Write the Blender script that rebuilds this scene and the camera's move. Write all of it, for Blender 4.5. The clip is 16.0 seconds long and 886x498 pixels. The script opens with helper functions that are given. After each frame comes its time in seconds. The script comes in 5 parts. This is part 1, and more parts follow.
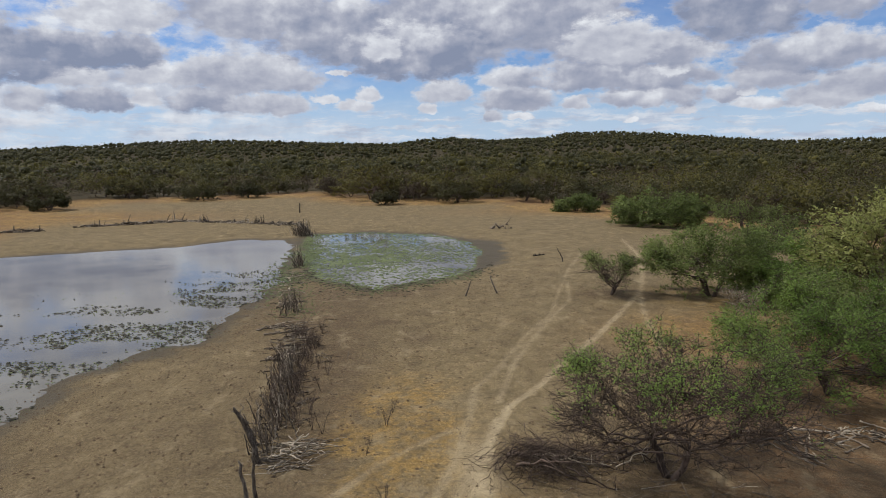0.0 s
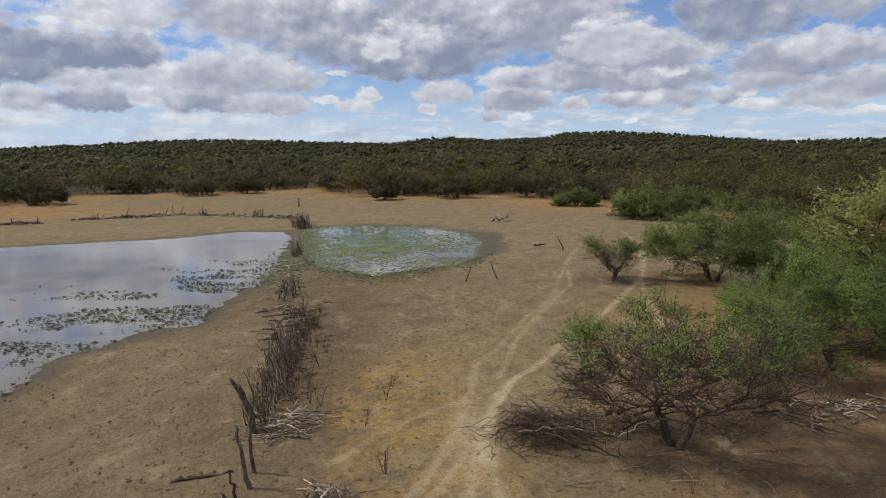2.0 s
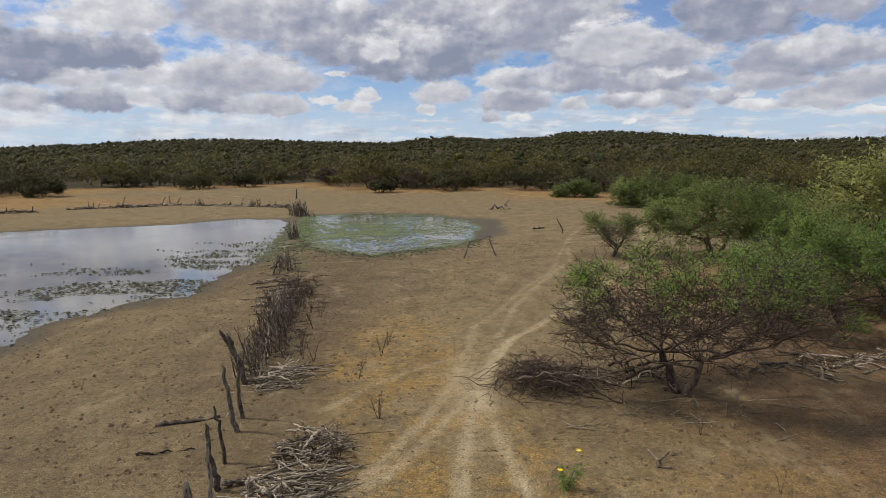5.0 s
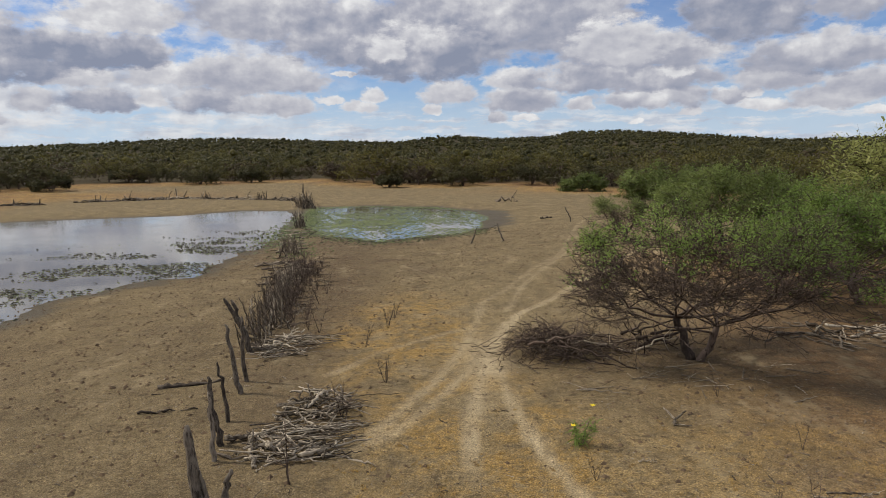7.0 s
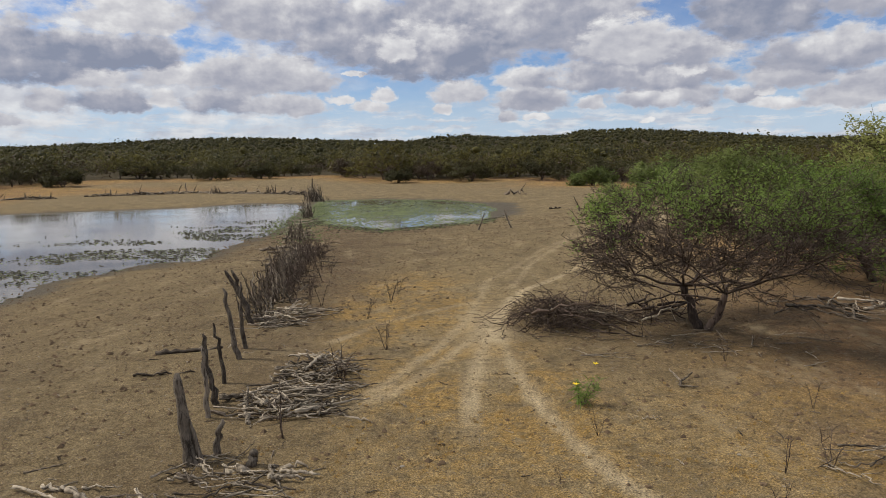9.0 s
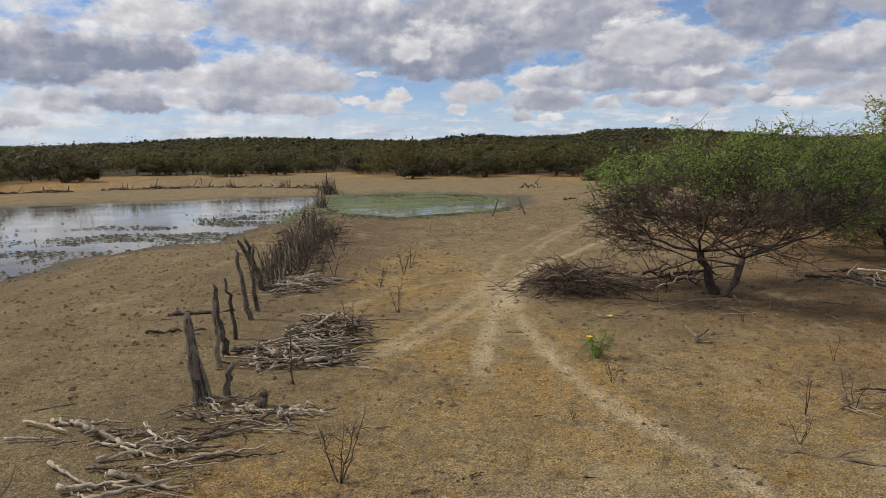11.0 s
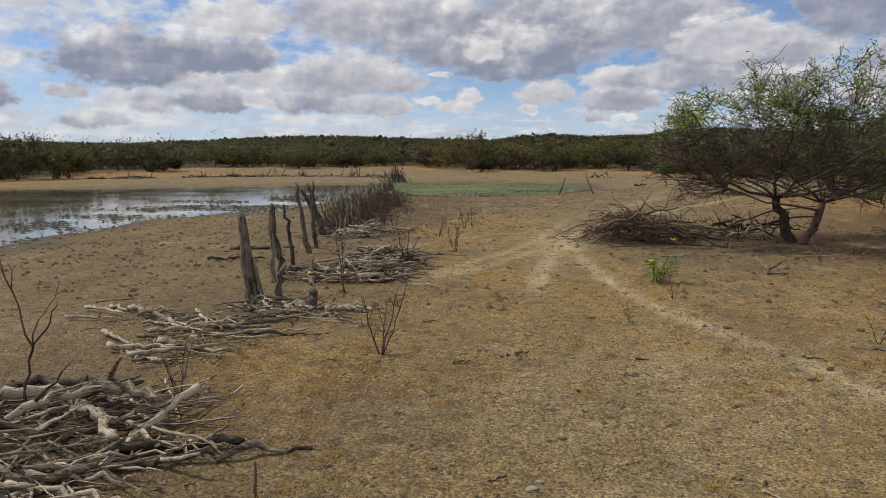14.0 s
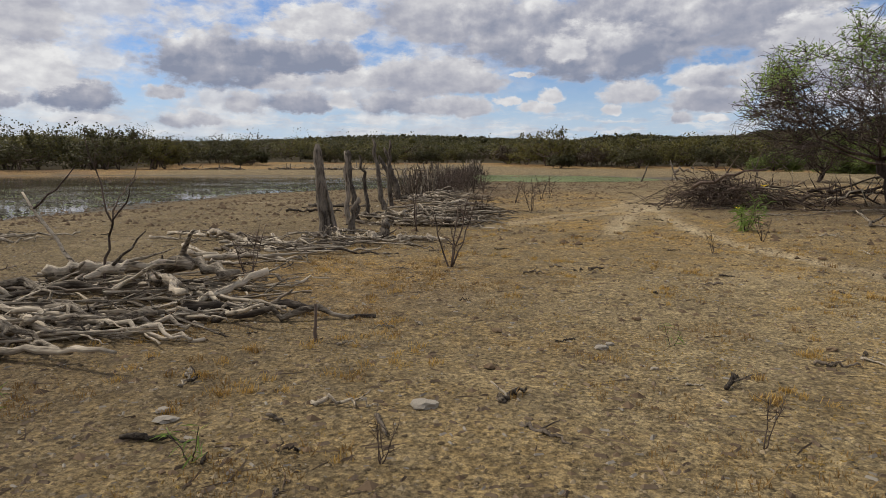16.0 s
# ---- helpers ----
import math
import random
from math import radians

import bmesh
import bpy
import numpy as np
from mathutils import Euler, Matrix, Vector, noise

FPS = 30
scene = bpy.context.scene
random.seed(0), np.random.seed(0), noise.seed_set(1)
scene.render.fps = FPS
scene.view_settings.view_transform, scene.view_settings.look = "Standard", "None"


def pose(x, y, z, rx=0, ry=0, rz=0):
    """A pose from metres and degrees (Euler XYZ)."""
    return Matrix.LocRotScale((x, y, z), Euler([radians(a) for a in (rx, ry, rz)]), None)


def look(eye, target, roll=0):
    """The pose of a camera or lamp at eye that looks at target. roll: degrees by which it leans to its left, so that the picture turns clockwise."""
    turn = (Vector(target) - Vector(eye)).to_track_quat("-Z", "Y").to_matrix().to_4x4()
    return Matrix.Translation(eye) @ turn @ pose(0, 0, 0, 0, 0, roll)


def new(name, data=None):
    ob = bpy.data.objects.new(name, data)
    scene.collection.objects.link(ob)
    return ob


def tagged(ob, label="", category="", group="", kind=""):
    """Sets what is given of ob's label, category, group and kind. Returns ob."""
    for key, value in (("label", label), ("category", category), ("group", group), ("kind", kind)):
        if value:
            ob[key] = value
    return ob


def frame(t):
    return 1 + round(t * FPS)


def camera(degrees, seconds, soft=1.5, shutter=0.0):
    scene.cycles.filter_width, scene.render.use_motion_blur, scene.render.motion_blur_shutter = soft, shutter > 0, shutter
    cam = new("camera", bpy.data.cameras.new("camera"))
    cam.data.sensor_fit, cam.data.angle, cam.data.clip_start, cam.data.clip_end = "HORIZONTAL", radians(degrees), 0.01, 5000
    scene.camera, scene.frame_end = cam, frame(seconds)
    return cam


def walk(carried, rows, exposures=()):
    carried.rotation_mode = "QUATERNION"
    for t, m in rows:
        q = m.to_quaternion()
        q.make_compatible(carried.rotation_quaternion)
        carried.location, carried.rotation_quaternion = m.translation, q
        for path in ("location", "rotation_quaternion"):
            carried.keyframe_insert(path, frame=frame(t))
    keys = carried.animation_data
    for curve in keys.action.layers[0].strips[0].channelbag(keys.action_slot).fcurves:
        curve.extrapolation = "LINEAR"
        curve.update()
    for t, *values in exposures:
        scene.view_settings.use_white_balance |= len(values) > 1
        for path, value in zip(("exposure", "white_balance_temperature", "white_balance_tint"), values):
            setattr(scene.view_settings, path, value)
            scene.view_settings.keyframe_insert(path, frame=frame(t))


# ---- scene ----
cam = camera(66.0, 16.0, soft=0.6)
PATH = [
    (0, (0.181, -0.602, 8.118), (0.174, 1.382, 7.864), -0.7),
    (0.5, (0.177, -0.733, 7.923), (0.173, 1.251, 7.669), -0.7),
    (1, (0.135, -0.727, 7.678), (0.132, 1.257, 7.423), -0.7),
    (1.5, (0.109, -0.557, 7.445), (0.104, 1.427, 7.191), -0.7),
    (2, (0.132, -0.409, 7.181), (0.127, 1.575, 6.928), -0.6),
    (2.5, (0.217, -0.292, 6.902), (0.212, 1.692, 6.649), -0.6),
    (3, (0.259, -0.168, 6.617), (0.254, 1.816, 6.364), -0.7),
    (3.5, (0.256, -0.048, 6.366), (0.252, 1.936, 6.113), -0.6),
    (4, (0.231, 0.014, 6.13), (0.23, 1.998, 5.878), -0.6),
    (6.5, (0.114, 0.162, 4.965), (0.103, 2.147, 4.714), -0.6),
    (7, (0.109, 0.304, 4.75), (0.089, 2.288, 4.499), -0.6),
    (7.5, (0.153, 0.38, 4.574), (0.13, 2.364, 4.321), -0.7),
    (8, (0.184, 0.412, 4.378), (0.158, 2.396, 4.125), -0.7),
    (8.5, (0.232, 0.466, 4.181), (0.201, 2.449, 3.928), -0.7),
    (9, (0.284, 0.481, 3.978), (0.234, 2.464, 3.726), -0.7),
    (11.5, (0.315, 0.516, 2.967), (0.222, 2.498, 2.716), -0.7),
    (12, (0.348, 0.553, 2.76), (0.254, 2.535, 2.509), -0.7),
    (12.5, (0.374, 0.572, 2.536), (0.279, 2.554, 2.285), -0.7),
    (13, (0.43, 0.6, 2.324), (0.33, 2.582, 2.073), -0.6),
    (13.5, (0.474, 0.559, 2.107), (0.349, 2.539, 1.857), -0.6),
    (14, (0.498, 0.561, 1.868), (0.209, 2.524, 1.619), -0.2),
    (14.5, (0.562, 0.626, 1.631), (0.134, 2.564, 1.384), 0.0),
    (15, (0.577, 0.668, 1.413), (0.118, 2.599, 1.166), 0.1),
    (15.5, (0.566, 0.638, 1.206), (0.081, 2.562, 0.958), 0.1),
    (16, (0.552, 0.615, 0.995), (0.041, 2.533, 0.747), 0.3),
]
walk(cam, [(t, look(eye, target, roll)) for t, eye, target, roll in PATH],
     [(0.0, 0.0, 6120, 10), (4.0, 0.03, 6320, 10), (8.0, 0.03, 6480, 10), (16.0, 0.0, 6500, 10)])

# ---- light: broken cloud, a soft high sun from the left ----
SUN_AZ, SUN_EL = -80.0, 50.0          # degrees, azimuth clockwise from +y
sun_data = bpy.data.lights.new("sun", "SUN")
sun_data.energy, sun_data.angle, sun_data.color = 2.8, radians(5), (1.0, 0.93, 0.81)
sun = new("sun", sun_data)
sd = Vector((math.sin(radians(SUN_AZ)) * math.cos(radians(SUN_EL)), math.cos(radians(SUN_AZ)) * math.cos(radians(SUN_EL)), math.sin(radians(SUN_EL))))
sun.matrix_world = look((0, 0, 60), Vector((0, 0, 60)) - sd)


class Nodes:
    """A little help to write node trees."""

    def __init__(self, tree):
        self.tree = tree
        tree.nodes.clear()

    def add(self, kind, out=0, props=None, **sockets):
        n = self.tree.nodes.new(kind)
        p = props or {}
        if "operation" in p:
            n.operation = p["operation"]
        if "use_clamp" in p:
            n.use_clamp = p["use_clamp"]
        if "feature" in p:
            n.feature = p["feature"]
        if "interpolation_type" in p:
            n.interpolation_type = p["interpolation_type"]
        if "attribute_name" in p:
            n.attribute_name = p["attribute_name"]
        if "sky_type" in p:
            n.sky_type, n.sun_disc = p["sky_type"], p["sun_disc"]
            n.sun_elevation, n.sun_rotation = p["sun_elevation"], p["sun_rotation"]
            n.air_density, n.dust_density, n.ozone_density = p["air_density"], p["dust_density"], p["ozone_density"]
        for k, v in sockets.items():
            sock = n.inputs[int(k[1:])] if k[0] == "i" and k[1:].isdigit() else n.inputs[k.replace("_", " ")]
            if isinstance(v, bpy.types.NodeSocket):
                self.tree.links.new(v, sock)
            else:
                sock.default_value = v
        return n.outputs[out]

    def math(self, op, a, b=0.0, c=0.0, clamp=False):
        return self.add("ShaderNodeMath", props={"operation": op, "use_clamp": clamp}, i0=a, i1=b, i2=c)

    def vec(self, op, a, b=(0, 0, 0), c=(0, 0, 0), out=0):
        return self.add("ShaderNodeVectorMath", out, {"operation": op}, i0=a, i1=b, i2=c)

    def noise(self, v, scale, detail=4.0, rough=0.55, out=0, distortion=0.0):
        return self.add("ShaderNodeTexNoise", out, None, Vector=v, Scale=scale, Detail=detail, Roughness=rough, Distortion=distortion)

    def mix(self, f, a, b, mode="MIX"):
        n = self.tree.nodes.new("ShaderNodeMix")
        n.data_type, n.blend_type = "RGBA", mode
        for sock, v in ((n.inputs[0], f), (n.inputs[6], a), (n.inputs[7], b)):
            if isinstance(v, bpy.types.NodeSocket):
                self.tree.links.new(v, sock)
            else:
                sock.default_value = v if not isinstance(v, tuple) else (*v[:3], 1.0)
        return n.outputs[2]

    def step(self, v, lo, hi, a=0.0, b=1.0):
        return self.add("ShaderNodeMapRange", 0, {"interpolation_type": "SMOOTHSTEP"}, Value=v, From_Min=lo, From_Max=hi, To_Min=a, To_Max=b)

    def link(self, a, b):
        self.tree.links.new(a, b)


world = bpy.data.worlds.new("sky")
world.use_nodes = True
scene.world = world
N = Nodes(world.node_tree)
way = N.add("ShaderNodeTexCoord", 0)
sep = N.tree.nodes.new("ShaderNodeSeparateXYZ")
N.link(way, sep.inputs[0])
wx, wy, wz = sep.outputs
azimuth = N.math("MULTIPLY", N.math("ARCTAN2", wx, wy), 57.296)
elevation = N.math("MULTIPLY", N.math("ARCSINE", wz), 57.296)
plane = N.add("ShaderNodeCombineXYZ", 0, None, X=azimuth, Y=elevation, Z=0.0)
FAR_CLOUDS = [(-30.8, 4.0, 1.7, 1.8, 0.45), (-26.6, 4.2, 2.9, 1.8, 0.8), (-23.2, 4.6, 1.3, 1.5, 0.15), (-19.2, 4.3, 2.9, 1.9, 0.7), (-13.9, 4.1, 3.5,
    1.7, 0.45), (-9.6, 4.9, 1.2, 0.6, 0.1), (-6.2, 5.1, 1.1, 1.0, 0.12), (-7.2, 4.3, 1.7, 0.8, 0.2), (-1.3, 4.1, 0.8, 0.8, 0.1), (4.1, 3.3, 1.0, 1.0,
    0.45), (10.6, 4.2, 1.3, 0.9, 0.4), (22.0, 4.4, 1.8, 1.2, 0.5), (24.6, 3.8, 1.9, 0.8, 0.2), (23.7, 4.7, 0.8, 0.7, 0.1), (32.0, 3.1, 1.5, 0.6, 0.2),
    (19.3, 3.5, 0.8, 0.6, 0.15), (-35.2, 2.9, 2.5, 1.2, 0.5), (-41.2, 3.0, 0.9, 0.5, 0.1), (6.1, 3.4, 1.3, 0.5, 0.1), (15.0, 3.0, 0.7, 0.4, 0)]
MIDDLE_CLOUDS = [(-42.8, 4.0, 3.0, 2.3, 0.85), (-47.5, 4.0, 1.4, 1.6, 0.7), (-36.7, 4.9, 1.7, 1.0, 0.55), (0.0, 5.0, 2.4, 1.7, 0.35), (6.0, 4.3, 3.5,
    2.0, 0.6), (16.5, 4.3, 4.6, 1.9, 0.5), (29.0, 3.9, 3.6, 1.5, 0.4), (-29.0, 5.8, 4.1, 2.0, 0.3), (-21.9, 6.0, 4.0, 2.0, 0.3), (-15.5, 5.9, 6.2,
    3.2, 0.5), (-8.5, 7.0, 1.1, 0.5, 0.05), (5.4, 6.1, 2.9, 1.5, 0.3), (13.9, 5.8, 8.5, 2.2, 0.65), (25.2, 5.3, 3.4, 1.9, 0.4), (30.8, 4.4, 2.9, 2.2,
    0.4), (17.8, 6.5, 1.4, 1.2, 0.1), (15.4, 7.5, 7.5, 2.5, 0.55), (28.0, 6.5, 5.9, 2.8, 0.65), (35.7, 4.7, 2.4, 3.3, 0.5)]
HIGH_CLOUDS = [(-46.4, 5.3, 4.7, 4.2, 0.05), (-45.6, 8.7, 3.4, 4.5, 0.35), (-24.9, 9.9, 4.4, 3.0, 0.2), (-33.2, 6.4, 5.5, 4.3, 0.85), (-26.8, 7.5,
    6.1, 2.7, 0.95), (-14.3, 10.2, 6.9, 5.6, 0.45), (-7.1, 8.6, 7.9, 5.0, 0.75), (1.0, 8.8, 7.1, 7.2, 0.8), (-2.2, 7.2, 6.6, 3.9, 0.9), (9.3, 9.2,
    6.2, 6.5, 0.7), (13.6, 8.0, 4.2, 3.1, 0.3), (22.8, 9.4, 5.0, 5.6, 0.85), (29.5, 10.2, 2.5, 4.3, 0.6), (-4.9, 8.3, 1.7, 1.9, 0.15)]


def cloud_group():
    """One heaped cloud laid over the sky so far: a flat foot, a lumpy top, a shaded belly. Tone and Cover go in and come out."""
    tree = bpy.data.node_groups.new("heaped_cloud", "ShaderNodeTree")
    for key in ("Place", "Centre", "Scale"):
        tree.interface.new_socket(key, in_out="INPUT", socket_type="NodeSocketVector")
    for key in ("Tone", "Cover", "Fray", "Lumps", "Relief", "Belly"):
        tree.interface.new_socket(key, in_out="INPUT", socket_type="NodeSocketFloat")
    for key in ("Tone", "Cover"):
        tree.interface.new_socket(key, in_out="OUTPUT", socket_type="NodeSocketFloat")
    g = Nodes(tree)
    given = tree.nodes.new("NodeGroupInput").outputs
    q = g.vec("MULTIPLY", g.vec("SUBTRACT", given["Place"], given["Centre"]), given["Scale"])
    u = g.vec("DOT_PRODUCT", q, (1.0, 0.0, 0.0), out=1)
    v = g.vec("DOT_PRODUCT", q, (0.0, 1.0, 0.0), out=1)
    w = g.math("MAXIMUM", g.math("MULTIPLY_ADD", v, 1.54, -0.54), g.math("MULTIPLY_ADD", v, -2.6, 0.9))
    d = g.math("SUBTRACT", 1.0, g.math("MULTIPLY_ADD", u, u, g.math("MULTIPLY", w, w)))
    mask = g.step(g.math("ADD", d, given["Fray"]), 0.0, 0.6)
    belly = g.math("MULTIPLY_ADD", g.step(g.math("ADD", v, given["Lumps"]), 1.05, 0.1), given["Belly"], 0.1)
    tone = g.math("ADD", belly, g.math("MULTIPLY_ADD", g.step(d, 0.5, 0.0), -0.12, given["Relief"]))
    out = tree.nodes.new("NodeGroupOutput").inputs
    g.link(g.math("MULTIPLY_ADD", g.math("SUBTRACT", tone, given["Tone"]), mask, given["Tone"]), out["Tone"])
    g.link(g.math("MAXIMUM", mask, given["Cover"]), out["Cover"])
    return tree


heaped_cloud = cloud_group()


def cloud(place, tone, cover, a, base, half, high, belly):
    """Azimuth, foot, half width and height in degrees, and how dark the belly is."""
    node = N.tree.nodes.new("ShaderNodeGroup")
    node.node_tree = heaped_cloud
    for key, value in (("Place", place), ("Tone", tone), ("Cover", cover), ("Fray", fray), ("Lumps", lumpy), ("Relief", relief)):
        N.link(value, node.inputs[key])
    node.inputs["Centre"].default_value, node.inputs["Scale"].default_value = (a, base - 0.18 * high, 0.0), (0.86 / half, 0.76 / high, 0.0)
    node.inputs["Belly"].default_value = belly
    return node.outputs["Tone"], node.outputs["Cover"]


high_way = N.math("LOGARITHM", N.math("ADD", N.math("MAXIMUM", elevation, -1.0), 2.5), 2.71828)
stretched = N.add("ShaderNodeCombineXYZ", 0, None, X=azimuth, Y=N.math("MULTIPLY", high_way, 17.0), Z=0.0)
half_off = (0.5, 0.5, 0.5)
rag = N.vec("SUBTRACT", N.noise(plane, 0.30, 6.0, 0.6, out=1), half_off)
rag2 = N.vec("SUBTRACT", N.noise(plane, 0.8, 7.0, 0.6, out=1), half_off)
frizz = N.noise(N.vec("MULTIPLY", plane, (0.5, 1.0, 1.0)), 1.0, 9.0, 0.62)
fray = N.math("MULTIPLY", N.math("SUBTRACT", frizz, 0.5), 1.7)
lump_at = N.vec("MULTIPLY_ADD", rag2, (0.5, 0.35, 0.0), N.vec("MULTIPLY", plane, (0.8, 1.25, 1.0)))
lump_a = N.noise(lump_at, 0.42, 4.5, 0.5)
lump_b = N.noise(N.vec("ADD", lump_at, (-0.3, 0.5, 0.0)), 0.42, 4.5, 0.5)
relief = N.math("MULTIPLY", N.math("SUBTRACT", lump_b, lump_a), 1.15)
lumpy = N.math("MULTIPLY", N.math("SUBTRACT", N.noise(N.vec("ADD", plane, (7.0, 3.0, 0.0)), 0.3, 5.0, 0.55), 0.5), 1.9)
wide_bend = N.vec("MULTIPLY_ADD", rag, (3.4, 1.5, 0.0), N.vec("MULTIPLY_ADD", rag2, (1.4, 0.8, 0.0), plane))
small_bend = N.vec("MULTIPLY_ADD", rag2, (1.7, 0.9, 0.0), plane)

nishita = N.add("ShaderNodeTexSky", 0, {"sky_type": "NISHITA", "sun_disc": False, "sun_elevation": radians(SUN_EL), "sun_rotation": radians(SUN_AZ), "air_density": 1.0, "dust_density": 0.2, "ozone_density": 4.0})
sky = N.mix(1.0, nishita, (0.077, 0.084, 0.102), "MULTIPLY")
sky = N.mix(N.step(elevation, 7.5, 1.0, 0.0, 0.75), sky, (0.50, 0.61, 0.76))
# thin far streaks over the horizon
streak = N.noise(N.vec("MULTIPLY", small_bend, (0.20, 1.35, 1.0)), 1.0, 7.0, 0.6)
thin = N.math("MULTIPLY", N.step(streak, 0.44, 0.60), N.step(elevation, 5.2, 3.2))
sky = N.mix(N.math("MULTIPLY", thin, 0.85), sky, N.mix(N.step(N.math("ADD", N.noise(N.vec("MULTIPLY", plane, (0.35, 2.2, 1.0)), 1.0, 5.0), relief), 0.35, 0.75), (0.70, 0.71, 0.73), (0.44, 0.48, 0.57)))
veil = N.math("MULTIPLY", N.step(N.math("MULTIPLY_ADD", fray, 0.2, N.noise(N.vec("MULTIPLY", wide_bend, (0.10, 0.3, 1.0)), 1.0, 5.0)), 0.36, 0.58), N.step(azimuth, -4.0, -18.0, 0.12, 0.9))
tone, cover = N.math("ADD", relief, 0.2), N.math("MULTIPLY", veil, N.step(elevation, 1.5, 4.5, 0.55, 1.0))
for row in FAR_CLOUDS + MIDDLE_CLOUDS + HIGH_CLOUDS:
    tone, cover = cloud(wide_bend if row[2] > 3.5 else small_bend, tone, cover, *row)
ramp = N.add("ShaderNodeValToRGB", 0, None, Fac=tone)
el = ramp.node.color_ramp.elements
el[0].position, el[0].color = 0.0, (0.80, 0.80, 0.80, 1)
el[1].position, el[1].color = 1.0, (0.25, 0.28, 0.37, 1)
for at, shade in ((0.25, (0.60, 0.60, 0.63, 1)), (0.6, (0.40, 0.41, 0.475, 1))):
    el.new(at).color = shade
sky = N.mix(cover, sky, ramp)
# broken cloud over the rest of the sky, above and behind
spread_cover = N.math("MULTIPLY_ADD", fray, 0.25, N.noise(stretched, 0.13, 6.0, 0.55))
rest = N.math("MAXIMUM", N.step(elevation, 12.3, 15.5), N.math("MULTIPLY", N.step(N.math("ABSOLUTE", N.math("ADD", azimuth, 8.0)), 44.0, 50.0), N.step(elevation, 3.0, 5.0)))
dim = N.math("ADD", N.step(N.noise(stretched, 0.2, 5.0), 0.35, 0.7), relief)
above_col = N.mix(dim, (0.74, 0.74, 0.75), (0.33, 0.35, 0.42))
sky = N.mix(N.math("MULTIPLY", rest, N.step(spread_cover, 0.36, 0.52)), sky, above_col)
background = N.add("ShaderNodeBackground", 0, None, Color=sky, Strength=1.0)
world_out = N.tree.nodes.new("ShaderNodeOutputWorld")
N.link(background, world_out.inputs["Surface"])

# ---- materials ----


def material(name):
    m = bpy.data.materials.new(name)
    m.use_nodes = True
    return m, Nodes(m.node_tree)


def finish(n, colour, rough=0.9, bump=None, strength=0.5, distance=0.01, spec=0.2, extra=None):
    args = dict(Base_Color=colour, Roughness=rough)
    if bump is not None:
        args["Normal"] = n.add("ShaderNodeBump", 0, None, Strength=strength, Distance=distance, Height=bump)
    shader = n.add("ShaderNodeBsdfPrincipled", 0, None, **args)
    shader.node.inputs["Specular IOR Level"].default_value = spec
    out = n.tree.nodes.new("ShaderNodeOutputMaterial")
    n.link(shader if extra is None else extra(shader), out.inputs["Surface"])
    return shader


def wood_material(name, dark, light, grain=60.0, along=(1.0, 1.0, 0.16)):
    m, n = material(name)
    co = n.add("ShaderNodeTexCoord", 3)
    rnd = n.add("ShaderNodeObjectInfo", 5)
    isl = n.add("ShaderNodeNewGeometry", 8)
    streak = n.noise(n.vec("MULTIPLY", co, along), grain, 5.0, 0.65)
    blotch = n.noise(co, 5.0, 3.0)
    f = n.math("MULTIPLY_ADD", n.math("SUBTRACT", streak, 0.5), 1.7, n.math("MULTIPLY_ADD", n.math("SUBTRACT", blotch, 0.5), 1.2, 0.45))
    f = n.math("ADD", f, n.math("MULTIPLY", n.math("SUBTRACT", n.math("FRACT", n.math("ADD", rnd, isl)), 0.5), 0.85))
    crack = n.noise(n.vec("MULTIPLY", n.vec("ADD", co, (3.1, 1.7, 5.3)), along), grain * 0.55, 3.0, 0.6)
    f = n.math("MULTIPLY", n.math("MAXIMUM", f, 0.0), n.step(crack, 0.37, 0.45, 0.2, 1.0), clamp=True)
    finish(n, n.mix(f, dark, light), 0.88, streak, 0.8, 0.012)
    return m


dead_wood = wood_material("weathered_grey_wood", (0.045, 0.034, 0.024), (0.58, 0.49, 0.37), 60.0, (0.1, 1.0, 1.0))
stick_wood = wood_material("dark_stick_wood", (0.035, 0.027, 0.02), (0.25, 0.20, 0.15), 60.0, (0.1, 1.0, 1.0))
post_wood = wood_material("old_post_wood", (0.04, 0.031, 0.024), (0.28, 0.235, 0.185))
twig_wood = wood_material("dry_twig_bark", (0.035, 0.024, 0.018), (0.17, 0.125, 0.098), 30.0)
tree_bark = wood_material("tree_bark", (0.035, 0.026, 0.021), (0.165, 0.122, 0.098), 30.0)


def leaf_material(name, dark, light, through_light=0.3, patch=0.5):
    m, n = material(name)
    isl = n.add("ShaderNodeNewGeometry", 8)
    rnd = n.add("ShaderNodeObjectInfo", 5)
    place = n.add("ShaderNodeNewGeometry", 0)
    big = n.noise(place, patch, 3.0)
    f = n.math("MULTIPLY_ADD", isl, 0.45, n.math("MULTIPLY_ADD", rnd, 0.3, n.math("MULTIPLY", n.math("SUBTRACT", big, 0.4), 1.2)), clamp=True)
    col = n.mix(f, dark, light)

    def both(shader):
        t = n.add("ShaderNodeBsdfTranslucent", 0, None, Color=col)
        return n.add("ShaderNodeMixShader", 0, None, Fac=through_light, i1=shader, i2=t)
    finish(n, col, 0.6, spec=0.25, extra=both)
    return m


